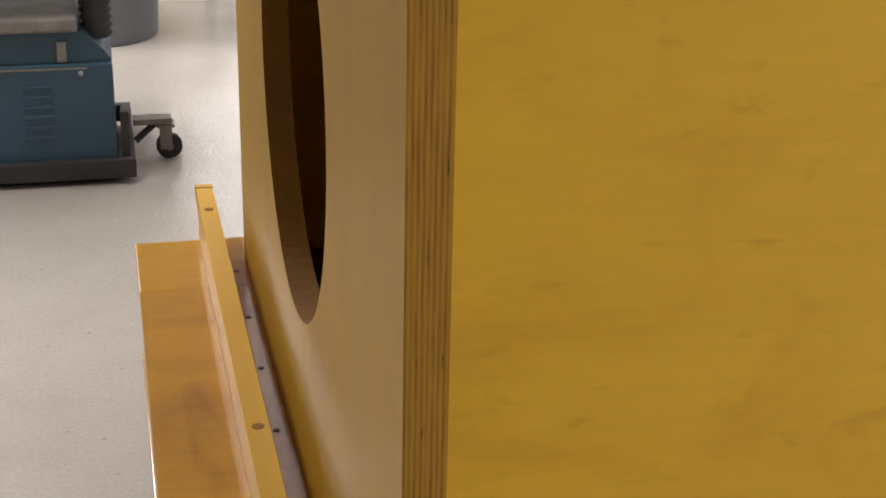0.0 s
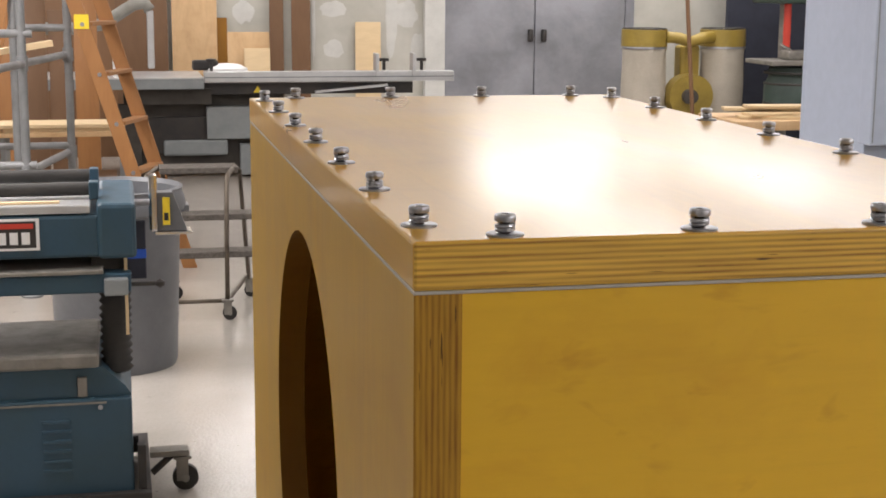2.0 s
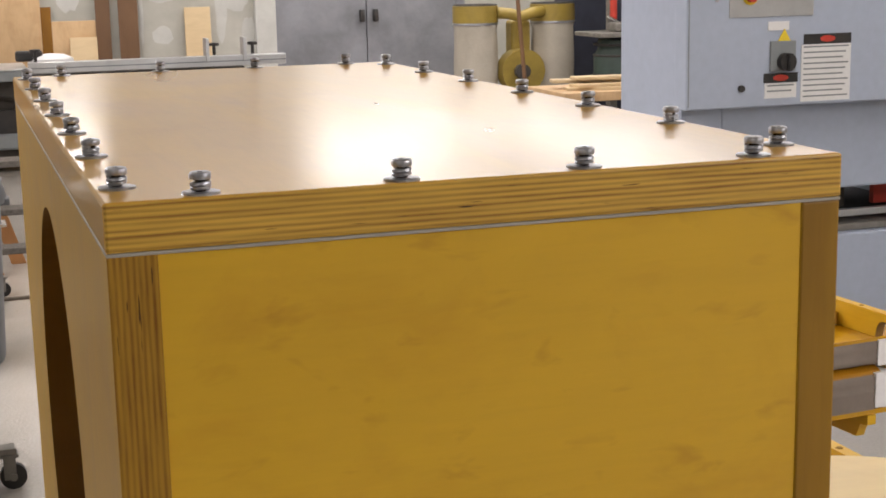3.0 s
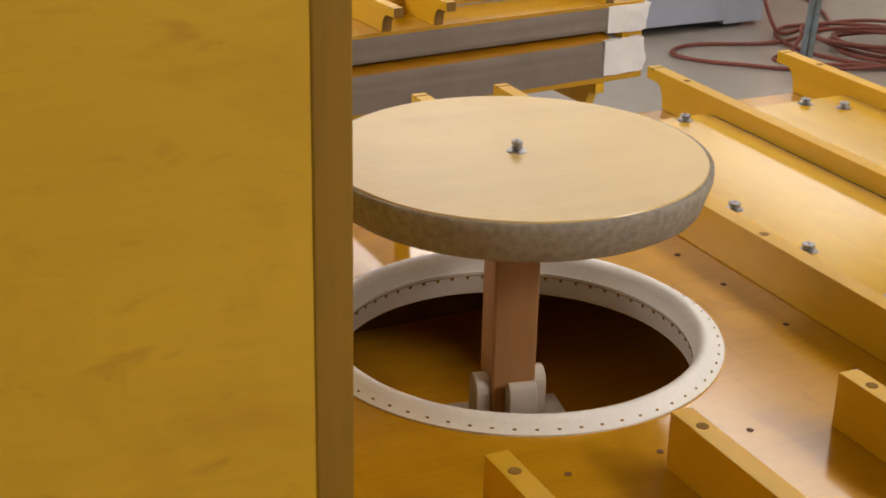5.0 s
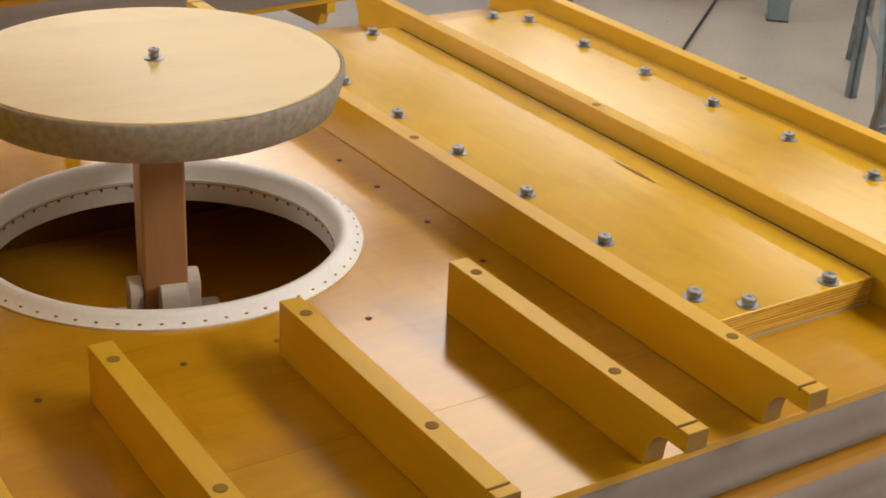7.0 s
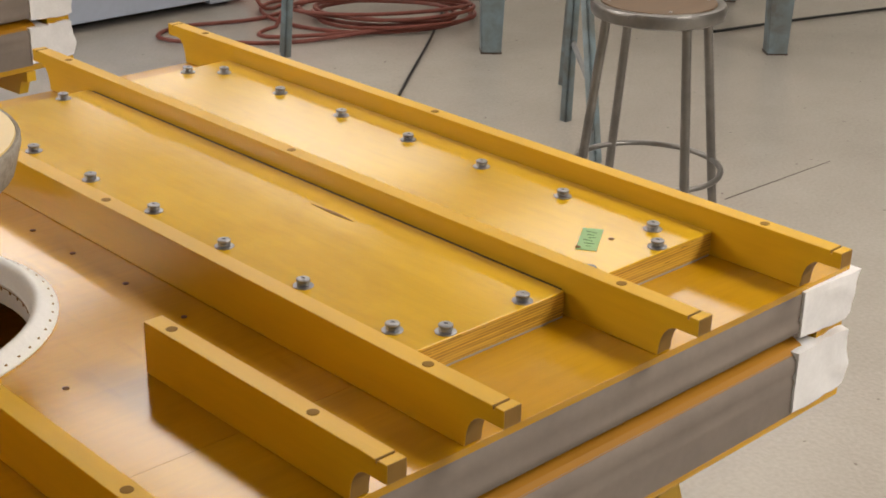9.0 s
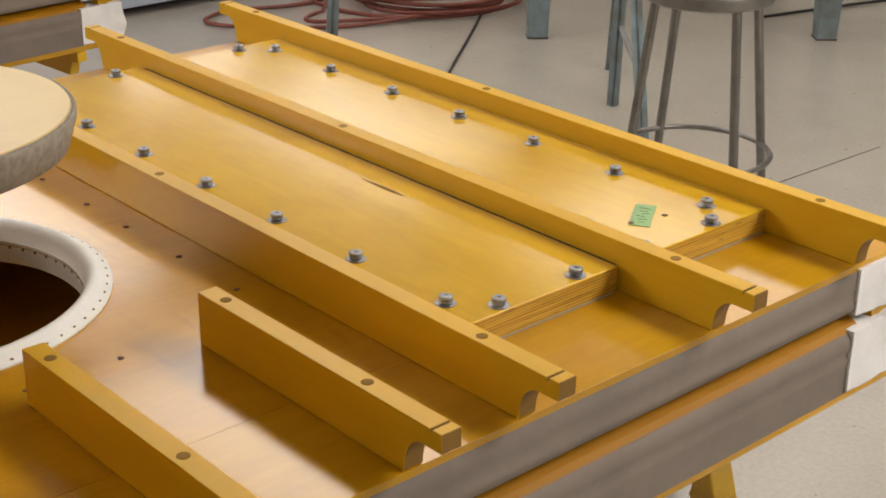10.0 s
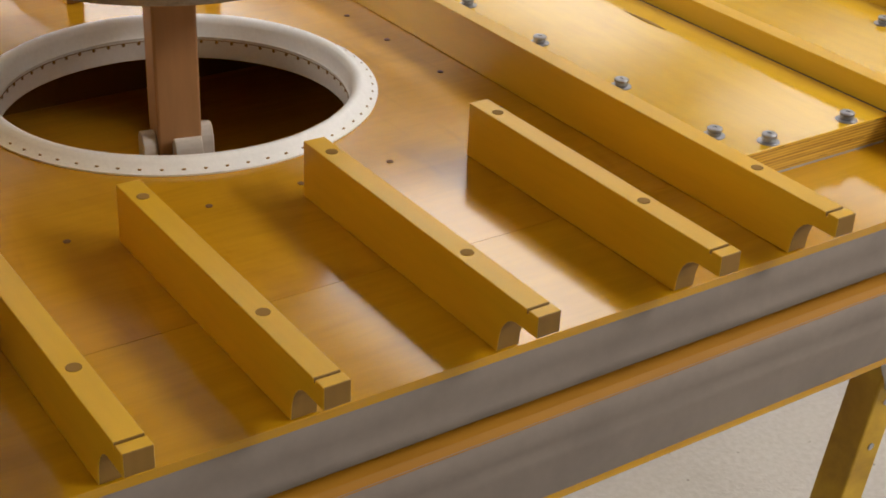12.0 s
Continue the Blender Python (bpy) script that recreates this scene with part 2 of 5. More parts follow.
def lathe(profile, at=(0, 0, 0), seg=32, bm=None, closed=False):
    """Turned body from (radius, z) pairs."""
    own = bmesh.new()
    rings = []
    for r, z in profile:
        rings.append([own.verts.new((at[0] + r * math.cos(2 * math.pi * i / seg), at[1] + r * math.sin(2 * math.pi * i / seg), at[2] + z)) for i in range(seg)])
    n = len(rings)
    for k in range(n if closed else n - 1):
        a, b = rings[k], rings[(k + 1) % n]
        for i in range(seg):
            j = (i + 1) % seg
            own.faces.new((a[i], a[j], b[j], b[i]))
    if not closed:
        if profile[0][0] > 1e-5:
            own.faces.new(rings[0][::-1])
        if profile[-1][0] > 1e-5:
            own.faces.new(rings[-1])
    bmesh.ops.remove_doubles(own, verts=own.verts, dist=1e-6)
    bmesh.ops.recalc_face_normals(own, faces=own.faces)
    return merge(bm, own)


def sweep(points, r, bm=None, seg=10, closed=False):
    """Round cord through points."""
    own = bmesh.new()
    pts = [Vector(p) for p in points]
    n = len(pts)
    rings = []
    side = None
    for i, p in enumerate(pts):
        if closed:
            d = pts[(i + 1) % n] - pts[i - 1]
        else:
            d = pts[min(i + 1, n - 1)] - pts[max(i - 1, 0)]
        d.normalize()
        if side is None:
            side = d.orthogonal().normalized()
        side = (side - d * side.dot(d)).normalized()
        up = d.cross(side)
        rings.append([own.verts.new(p + r * (math.cos(2 * math.pi * k / seg) * side + math.sin(2 * math.pi * k / seg) * up)) for k in range(seg)])
    for i in range(n if closed else n - 1):
        a, b = rings[i], rings[(i + 1) % n]
        for k in range(seg):
            j = (k + 1) % seg
            own.faces.new((a[k], a[j], b[j], b[k]))
    if not closed:
        own.faces.new(rings[0][::-1])
        own.faces.new(rings[-1])
    bmesh.ops.recalc_face_normals(own, faces=own.faces)
    return merge(bm, own)


def extrude_profile(pts, axis, a, b, bm=None, bev=0.0):
    """A flat outline drawn across one axis and pulled from a to b along it. pts are pairs in the other two axes' order."""
    own = bmesh.new()

    def at(p, t):
        return {"x": (t, p[0], p[1]), "y": (p[0], t, p[1]), "z": (p[0], p[1], t)}[axis]
    lo = [own.verts.new(at(p, a)) for p in pts]
    hi = [own.verts.new(at(p, b)) for p in pts]
    n = len(pts)
    own.faces.new(lo)
    own.faces.new(hi[::-1])
    for i in range(n):
        j = (i + 1) % n
        own.faces.new((lo[i], hi[i], hi[j], lo[j]))
    bmesh.ops.recalc_face_normals(own, faces=own.faces)
    if bev:
        bmesh.ops.bevel(own, geom=own.edges[:], offset=bev, segments=1, profile=0.5, affect="EDGES")
    return merge(bm, own)


def plate_with_hole(x0, x1, y0, y1, z0, z1, cx, cy, r, seg=64):
    """A flat plate with a round hole through it."""
    own = bmesh.new()

    def ring(z):
        inner, outer = [], []
        for i in range(seg):
            a = 2 * math.pi * (i + 0.5) / seg
            c, s = math.cos(a), math.sin(a)
            k = min((x1 - cx) / c if c > 0 else (x0 - cx) / c, (y1 - cy) / s if s > 0 else (y0 - cy) / s)
            inner.append(own.verts.new((cx + r * c, cy + r * s, z)))
            outer.append(own.verts.new((cx + k * c, cy + k * s, z)))
        return inner, outer
    i0, o0 = ring(z0)
    i1, o1 = ring(z1)
    for o in (o0, o1):
        for cxx, cyy in ((x0, y0), (x1, y0), (x0, y1), (x1, y1)):
            v = min(o, key=lambda q: (q.co.x - cxx) ** 2 + (q.co.y - cyy) ** 2)
            v.co.x, v.co.y = cxx, cyy
    for i in range(seg):
        j = (i + 1) % seg
        own.faces.new((i1[i], o1[i], o1[j], i1[j]))
        own.faces.new((i0[i], i0[j], o0[j], o0[i]))
        own.faces.new((o0[i], o0[j], o1[j], o1[i]))
        own.faces.new((i0[i], i1[i], i1[j], i0[j]))
    bmesh.ops.recalc_face_normals(own, faces=own.faces)
    return own


# ================= room =================
def slab(name, x0, x1, y0, y1, z0, z1, material, label):
    return tagged(part(name, box(x0, x1, y0, y1, z0, z1), material, None), label, name.split("_")[0], kind="structure")


slab("floor", -7, 9, -5, 14.3, -0.2, 0.0, M_floor, "pale sealed concrete workshop floor with scuffs")
slab("wall_north", -7, 9, 14.0, 14.2, 0.0, 3.3, M_wall, "patched grey drywall with joint compound")
slab("wall_south", -7, 9, -5.2, -5.0, 0.0, 3.3, M_wall, "plain grey drywall")
slab("wall_west", -7.2, -7.0, -5, 14, 0.0, 3.3, M_wall, "plain grey drywall")
slab("wall_east", 9.0, 9.2, -5, 14, 0.0, 3.3, M_wall, "plain grey drywall")
slab("ceiling", -7.2, 9.2, -5.2, 14.2, 3.3, 3.45, M_ceiling, "white workshop ceiling")


def ceiling_light():
    ob = thing("ceiling_light", (0, 0, 3.3), "unseen white fluorescent fixture with glowing diffuser under the ceiling", "ceiling light", "ceiling lights")
    part("housing", box(-0.52, 0.52, -0.98, 0.98, 3.22, 3.3, 0.01), M_fixture, ob)
    part("diffuser", box(-0.50, 0.50, -0.96, 0.96, 3.205, 3.2198, 0.004), M_lamp, ob, "glowing white diffuser")
    return ob


def LAMP(x, y):
    if y < 0:
        return 138 if 0 < x < 3 else 36 if x > 3 else 12
    if y < 7:
        return 15 if 0 < x < 1 else 16 if 0 < x < 3 else 4 if x > 3 else 190 if y > 4 else 88
    if y > 12.6:
        return 34 if x < 1 else 20 if x > 3 else 9
    return 36 if x < 1 else 29 if x > 3 else 17


lamp_one = ceiling_light()
# All fixtures are unseen; those at x -3.0 and -2.4 are added fill.
lamp_and_fill_spots = [(x, y) for x in (2.4, 4.8) for y in (-2.5, 0.2, 2.9, 5.6, 8.3, 11.0)] + [(x, y) for x in (-2.6,) for y in (8.3, 10.4, 12.5)] + [(2.72, 13.0), (7.0, 4.0), (7.0, 9.0), (-3.0, -2.5), (-2.4, 3.4), (-3.0, 5.4), (0.3, 5.6), (0.1, 12.95), (3.6, 13.0), (4.8, 13.0)]
for i, (x, y) in enumerate(lamp_and_fill_spots):
    if i == 0:
        lamp_one.location = (x, y, 3.3)
    else:
        fixture = copy_thing(lamp_one, pose(x, y, 3.3))
        fixture.scale.x = 0.6 if x in (0.1, 2.72) else 1.0
    la = bpy.data.lights.new("lamp_light", "AREA")
    la.shape, la.size, la.size_y = "RECTANGLE", 0.98, 1.90
    la.energy, la.color = LAMP(x, y), (1.0, 0.94, 0.925)
    lo = new("lamp_light", la)
    lo.location = (x, y, 3.195)
    lo.scale.x = 0.6 if x in (0.1, 2.72) else 1.0


# ================= fasteners =================
def bolt_mesh(material):
    """Washer, spring coiled round a shank darkened for shade between coils, rounded socket head."""
    bm = lathe([(0.0036, 0), (0.0108, 0), (0.0108, 0.0012), (0.0104, 0.0015), (0.0036, 0.0015)], seg=20)
    coil = [(0.0046 * math.cos(0.6 * k), 0.0046 * math.sin(0.6 * k), 0.0026 + 0.00021 * k) for k in range(25)]
    sweep(coil, 0.0015, bm=bm, seg=6)
    lathe([(0.0044, 0.0086), (0.0059, 0.0088), (0.0062, 0.0096), (0.0062, 0.0120), (0.0055, 0.0130), (0.0046, 0.0133), (0.0020, 0.0132), (0.0018, 0.0116), (0.0, 0.0115)], seg=18, bm=bm)
    shank = len(bm.faces)
    lathe([(0.0030, 0.0013), (0.0030, 0.0086)], seg=10, bm=bm)
    bmesh.ops.scale(bm, vec=(1, 1, 0.94), verts=bm.verts)
    bm.faces.ensure_lookup_table()
    for f in bm.faces[shank:]:
        f.material_index = 1
    me = bpy.data.meshes.new("bolt")
    bm.to_mesh(me)
    bm.free()
    me.materials.append(material)
    me.materials.append(M_dark)
    for f in me.polygons:
        f.use_smooth = True
    me.set_sharp_from_angle(angle=0.7)
    return me


BOLT = bolt_mesh(M_steel)
BOLT_DULL = bolt_mesh(M_dull)
for v in BOLT_DULL.vertices:
    r = math.hypot(v.co.x, v.co.y)
    v.co.x, v.co.y, v.co.z = v.co.x * (1.08 if r > 0.009 else 1.28), v.co.y * (1.08 if r > 0.009 else 1.28), v.co.z * 0.76


def disc_mesh(name, r, h, material, seg=14):
    bm = lathe([(r, 0), (r, h * 0.7), (r * 0.8, h), (0, h)], seg=seg)
    me = bpy.data.meshes.new(name)
    bm.to_mesh(me)
    bm.free()
    me.materials.append(material)
    return me


PLUG = disc_mesh("plug", 0.0060, 0.0010, M_plug, 18)
SCREW = disc_mesh("screw", 0.0036, 0.0008, M_screw, 12)
TACK = disc_mesh("tack", 0.0023, 0.0012, M_plug, 8)

# ================= reservoir =================
ZP, ZB, ZC = 0.912, 0.971, 0.945
YF, YR = -0.290, 0.977
RX = 0.978
RCX, RCY = -0.006, 0.340


def bar(parent, x, y0, y1, front, rear, plugs):
    """Edge bar on the board; its free ends run out past the board over a cove and carry a saw kerf."""
    h = 0.0115
    low, tip = ZP + 0.0005, ZB - 0.0195
    pts = []

    def cove(ye, s):
        # from the board up round the cove to the tip
        yb = ye + s * 0.050
        out = [(yb, low)]
        for k in range(1, 7):
            a = math.pi / 2 * k / 6
            out.append((yb - s * 0.022 * (1 - math.cos(a)) - s * 0.001, low + 0.006 + (tip - low - 0.006) * math.sin(a)))
        out += [(ye, tip), (ye, ZB), (ye + s * 0.0125, ZB), (ye + s * 0.0125, ZB - 0.004), (ye + s * 0.0150, ZB - 0.004), (ye + s * 0.0150, ZB)]
        return out
    pts += cove(y0, 1) if front else [(y0, low), (y0, ZB)]
    pts += cove(y1, -1)[::-1] if rear else [(y1, ZB), (y1, low)]
    ob = part("bar", extrude_profile(pts, "x", x - h, x + h, bev=0.0006), [M_bar, M_endgrain], parent)
    for f in ob.data.polygons:
        if abs(f.normal.y) > 0.35 and abs(f.normal.x) < 0.3:
            f.material_index = 1
    for y in plugs:
        placed("plug", PLUG, (x, y, ZB - 0.0003), ob)
    return ob


def cover(parent, x0, x1, y0, y1, bolts):
    bm = box(x0, x1, y0, y1, ZP + 0.0030, ZC, 0.0012)
    ob = part("cover_panel", bm, [M_cover, M_plyz], parent)
    for f in ob.data.polygons:
        if abs(f.normal.z) < 0.3:
            f.material_index = 1
    g = part("cover_gasket", box(x0 + 0.001, x1 - 0.001, y0 + 0.001, y1 - 0.001, ZP + 0.0004, ZP + 0.0030), M_gasket, parent)
    for x, y in bolts:
        placed("bolt", BOLT_DULL, (x, y, ZC), ob, rz=(x * 37 + y * 91) % 3)
    return ob


def reservoir(name, label, full, short, covers, hole, left=-RX, wraps=(1,), under=()):
    ob = thing(name, (0, YF, 0.735), label, "organ reservoir", "organ reservoirs")
    if hole:
        part("top_board", plate_with_hole(left, RX, -0.126, 0.815, ZP - 0.016, ZP, RCX, RCY, 0.204), M_board, ob)
    else:
        part("top_board", box(left, RX, -0.126, 0.815, ZP - 0.016, ZP), M_board, ob)
    part("front_board", box(left, RX, YF, -0.1262, ZP - 0.016, ZP, 0.0004), M_front, ob)
    part("rear_board", box(left, RX, 0.8158, YR, ZP - 0.016, ZP, 0.0015), M_front, ob)
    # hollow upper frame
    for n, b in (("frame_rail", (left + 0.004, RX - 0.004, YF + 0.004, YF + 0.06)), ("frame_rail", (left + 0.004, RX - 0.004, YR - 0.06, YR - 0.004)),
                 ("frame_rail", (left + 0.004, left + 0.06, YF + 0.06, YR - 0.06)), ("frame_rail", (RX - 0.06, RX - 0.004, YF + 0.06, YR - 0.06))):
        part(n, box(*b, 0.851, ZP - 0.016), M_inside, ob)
    # leather strip round the upper frame, with two soft ridges
    prof = [(YF + 0.003, 0.905), (YF - 0.0012, 0.903), (YF - 0.0016, 0.882), (YF - 0.0008, 0.868), (YF - 0.0030, 0.864), (YF - 0.0026, 0.853), (YF + 0.003, 0.850)]
    smooth(part("leather_strip", extrude_profile(prof, "x", left + 0.004, RX - 0.1), M_tape, ob, "grey-beige leather strip along the edge"), 1.2)
    prof2 = [(YR - (y - YF), z) for y, z in prof]
    smooth(part("leather_strip", extrude_profile(prof2, "x", left + 0.004, RX - 0.1), M_tape, ob), 1.2)
    # lower frame: sloping rib, rounded strip, thin board below
    rib = [(YF + 0.06, 0.849), (YF + 0.02, 0.842), (YF + 0.002, 0.834), (YF - 0.005, 0.828), (YF - 0.005, 0.80), (YF + 0.06, 0.80)]
    part("folded_rib", extrude_profile(rib, "x", left + 0.004, RX - 0.09), M_rib, ob, "amber folded wooden rib")
    ribr = [(YR - (y - YF), z) for y, z in rib]
    part("folded_rib", extrude_profile(ribr, "x", left + 0.004, RX - 0.09), M_rib, ob)
    low = [(YF - 0.004, 0.829), (YF - 0.0095, 0.822), (YF - 0.0105, 0.808), (YF - 0.0075, 0.799), (YF - 0.0105, 0.794), (YF - 0.0095, 0.786), (YF - 0.0095, 0.748), (YF + 0.002, 0.7465), (YF + 0.002, 0.829)]
    smooth(part("leather_strip", extrude_profile(low, "x", left + 0.004, RX - 0.110), M_tape, ob), 1.0)
    lowr = [(YR - (y - YF), z) for y, z in low]
    smooth(part("leather_strip", extrude_profile(lowr, "x", left + 0.004, RX - 0.110), M_tape, ob), 1.0)
    part("bottom_board", box(left, RX, YF - 0.006, YR + 0.006, 0.735, 0.748, 0.0015), M_front, ob)
    for x in (left + 0.03, RX - 0.03):
        part("end_frame", box(x - 0.028, x + 0.028, YF, YR, 0.7485, 0.846), M_front, ob)
    # white wrap over the corners, soft and wrinkled
    for sx in wraps:
        for y0, y1 in ((YF - 0.004, YF + 0.11), (YR - 0.11, YR + 0.004)):
            for z0, z1, ext in ((0.847, 0.9060, 0.004), (0.752, 0.832, 0.004)):
                xa, xb = sorted((sx * (RX - (0.102 if z1 > 0.9 else 0.112)), sx * (RX + ext)))
                bm = box(xa, xb, y0 - (0.001 if z1 > 0.9 else 0.0085), y1 + (0.001 if z1 > 0.9 else 0.0085), z0, z1)
                bmesh.ops.subdivide_edges(bm, edges=bm.edges[:], cuts=7, use_grid_fill=True)
                for v in bm.verts:
                    w = noise.noise_vector(Vector((v.co.x * 14, v.co.y * 14 + z0 * 50, v.co.z * 16))) + 0.7 * noise.noise_vector(Vector((v.co.x * 40, v.co.y * 26, v.co.z * 45 + z0 * 90)))
                    k = min(1.0, abs(v.co.x - (sx * (RX - 0.102))) / 0.05)
                    v.co += Vector((w.x * 0.011 * k, w.y * 0.006 * k, w.z * (0.007 if v.co.z < z1 - 0.002 or z1 < 0.9 else 0.001) * k))
                smooth(part("wrap", bm, M_white, ob, "crumpled white stretch wrap"), 0.7)
    for x, plugs in full:
        bar(ob, x, -0.338, 1.029, True, True, plugs)
    for x in short:
        bar(ob, x, -0.338, 0.034, True, False, (0.0, -0.2247))
        bar(ob, x, 0.655, 1.029, False, True, (0.69, 0.932))
    for c in covers:
        cover(ob, *c)
    for x in under:
        z = 0.7345
        pts = [(-0.30, z), (-0.30, z - 0.022), (-0.275, z - 0.026), (-0.262, z - 0.058), (0.95, z - 0.058), (0.963, z - 0.026), (0.99, z - 0.022), (0.99, z)]
        part("under_bar", extrude_profile(pts, "x", x - 0.0115, x + 0.0115), M_bar, ob)
    return ob


PY = [0.788 - 0.1493 * i for i in range(7)]
full3 = (-0.2247, 0.353, 0.932)
covP = (0.347, 0.6005, -0.160, 0.846, [(0.3915, y) for y in PY[1:]] + [(0.431, -0.1467), (0.5465, -0.1467), (0.5465, 0.828), (0.431, 0.828)])
covQ = (0.632, 0.868, -0.160, 0.846, [(0.818, y) for y in PY] + [(0.7781, -0.147), (0.6565, -0.147), (0.7742, 0.828)])
res1 = reservoir("organ_reservoir", "amber varnished wooden organ reservoir with edge bars on yellow sawhorses",
                 [(-0.8823, full3), (-0.3416, full3), (0.3334, full3), (0.6184, full3), (0.8823, full3)], [-0.19, 0.0, 0.1927], [covP, covQ], True)
SCREWS = [(0.285, y) for y in (0.69, 0.572, 0.455, 0.358, 0.239, 0.12)] + [(-0.855, y) for y in (0.861, 0.721, 0.587, 0.446)]
for x, y in SCREWS + [(0.1032, 0.0596), (0.0, 0.06), (-0.242, 0.059), (-0.301, 0.116), (-0.118, 0.629), (-0.10, 0.06), (0.10, 0.63)]:
    placed("screw", SCREW, (x, y, ZP), res1)

res2 = reservoir("organ_reservoir", "amber varnished wooden organ reservoir with bolted covers behind another one",
                 [(-0.32, full3), (0.32, full3), (0.442, full3), (0.8823, full3)], [0.0],
                 [(0.456, 0.868, -0.160, 0.846, [(0.818, y) for y in PY] + [(0.50, y) for y in PY] + [(0.60, -0.147), (0.70, -0.147), (0.785, -0.147)]),
                  (0.335, 0.43, -0.160, 0.846, [(0.40, y) for y in PY])], False, left=-0.40, under=(-0.32, 0.32, 0.62, 0.86))
res2.matrix_basis = pose(0.1108, 2.010, -0.0413, 0, 0, 4.94) @ Matrix.Translation((0, YF, 0.735))

# Dark strip laid in the slot beside the cover to stand for its shade.
part("cover_slot_shade", box(0.6008, 0.6066, -0.150, 0.84, ZP + 0.0005, ZC - 0.002), M_dark, res1, "dark strip for the shade in the gap beside the cover")
part("scuff", extrude_profile([(-0.0004, 0.040), (0.0042, 0.002), (0.0034, -0.022), (0.0004, -0.040), (-0.0030, -0.008), (-0.0020, 0.012)], "z", ZC + 0.0002, ZC + 0.0006), M_plug, res1, "dark gouge in the varnish").matrix_basis = Matrix.Translation((0.5555, 0.192, 0))
for x, y, z in ((0.755, -0.095, ZC), (0.705, -0.086, ZC + 0.0007)):
    placed("screw", SCREW, (x, y, z), res1)

# cavity below the round hole
part("well_floor", box(-0.35, 0.35, 0.0, 0.7, 0.7485, 0.758), M_well, res1)
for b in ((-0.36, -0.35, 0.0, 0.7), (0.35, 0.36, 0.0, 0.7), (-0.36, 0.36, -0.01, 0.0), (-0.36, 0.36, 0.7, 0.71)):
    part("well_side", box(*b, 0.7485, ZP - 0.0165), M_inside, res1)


def leather_ring():
    prof = [(0.2270, 0.0), (0.2275, 0.0022), (0.222, 0.0045), (0.2155, 0.009), (0.2105, 0.0125), (0.2055, 0.0135), (0.2005, 0.0105), (0.1975, 0.004), (0.1965, -0.010), (0.195, -0.012), (0.1965, -0.014), (0.197, -0.040), (0.2, -0.042), (0.2035, -0.04), (0.2035, 0.0)]
    ob = smooth(part("leather_ring", lathe(prof, (RCX, RCY, ZP), 96, closed=True), M_leather, res1, "white leather sealing ring fixed with tacks"), 1.2)
    for k in range(64):
        a = 2 * math.pi * k / 64
        placed("tack", TACK, (RCX + 0.2205 * math.cos(a), RCY + 0.2205 * math.sin(a), ZP + 0.0043), ob)
    seam = [(RCX + 0.1958 * math.cos(2 * math.pi * k / 72), RCY + 0.1958 * math.sin(2 * math.pi * k / 72), ZP - 0.0165) for k in range(72)]
    part("seam", sweep(seam, 0.0005, seg=5, closed=True), M_plug, ob, "thin brown stitched seam")
    side = disc_mesh("tack", 0.0022, 0.0008, M_plug, 8)
    for k in range(64):
        a = 2 * math.pi * k / 64
        t = placed("tack", side, (RCX + 0.1963 * math.cos(a), RCY + 0.1963 * math.sin(a), ZP - 0.019), ob)
        t.rotation_euler = (0, -math.pi / 2, a)
    return ob


leather_ring()


def valve():
    cx, cy = 0.006, 0.374
    ob = thing("valve_plug", (cx, cy, 0.758), "round maple valve disc with grey felt rim on a wooden post", "valve")
    top = smooth(part("disc", lathe([(0.0, 1.1005), (0.2035, 1.1005), (0.2045, 1.102), (0.2045, 1.1085), (0.2035, 1.110), (0.0, 1.110)], (cx, cy, 0), 80), M_maple, ob, "pale maple plywood disc"), 0.5)
    felt = lathe([(0.0, 1.065), (0.196, 1.065), (0.2005, 1.068), (0.2095, 1.0985), (0.2095, 1.1065), (0.2080, 1.1085), (0.2048, 1.1085), (0.2048, 1.1003), (0.0, 1.1003)], (cx, cy, 0), 120)
    for v in felt.verts:
        d = Vector((v.co.x - cx, v.co.y - cy, 0))
        if d.length > 0.19:
            v.co += d.normalized() * noise.noise(v.co * 150) * 0.0006
    smooth(part("felt_rim", felt, M_felt, ob, "thick grey felt rim"), 0.9)
    placed("bolt", BOLT, (cx, cy, 1.110), top)
    m = Matrix.Translation((cx, cy, 0)) @ pose(0, 0, 0, 0, 0, -12)
    part("post", box(-0.0255, 0.0255, -0.0255, 0.0255, 0.762, 1.065, 0.003, m=m), M_post, ob)
    for k, (dx, dy, w, d) in enumerate(((-0.034, -0.006, 0.008, 0.017), (0.034, 0.002, 0.008, 0.017), (0.006, -0.036, 0.016, 0.010))):
        pr = [(-d, 0.758), (d, 0.758), (d, 0.832)] + [(d * math.cos(a), 0.832 + 0.018 * math.sin(a)) for a in [math.pi * j / 8 for j in range(1, 8)]] + [(-d, 0.832)]
        bm = extrude_profile(pr, "x", -w, w, bev=0.001)
        bmesh.ops.transform(bm, matrix=m @ Matrix.Translation((dx, dy, 0)), verts=bm.verts)
        ear = part("hinge_ear", bm, M_ear, ob, "pale plastic hinge ear")
    part("foot_block", box(-0.06, 0.075, -0.05, 0.05, 0.7585, 0.785, 0.004, m=m), M_ear, ob)
    return ob


valve()

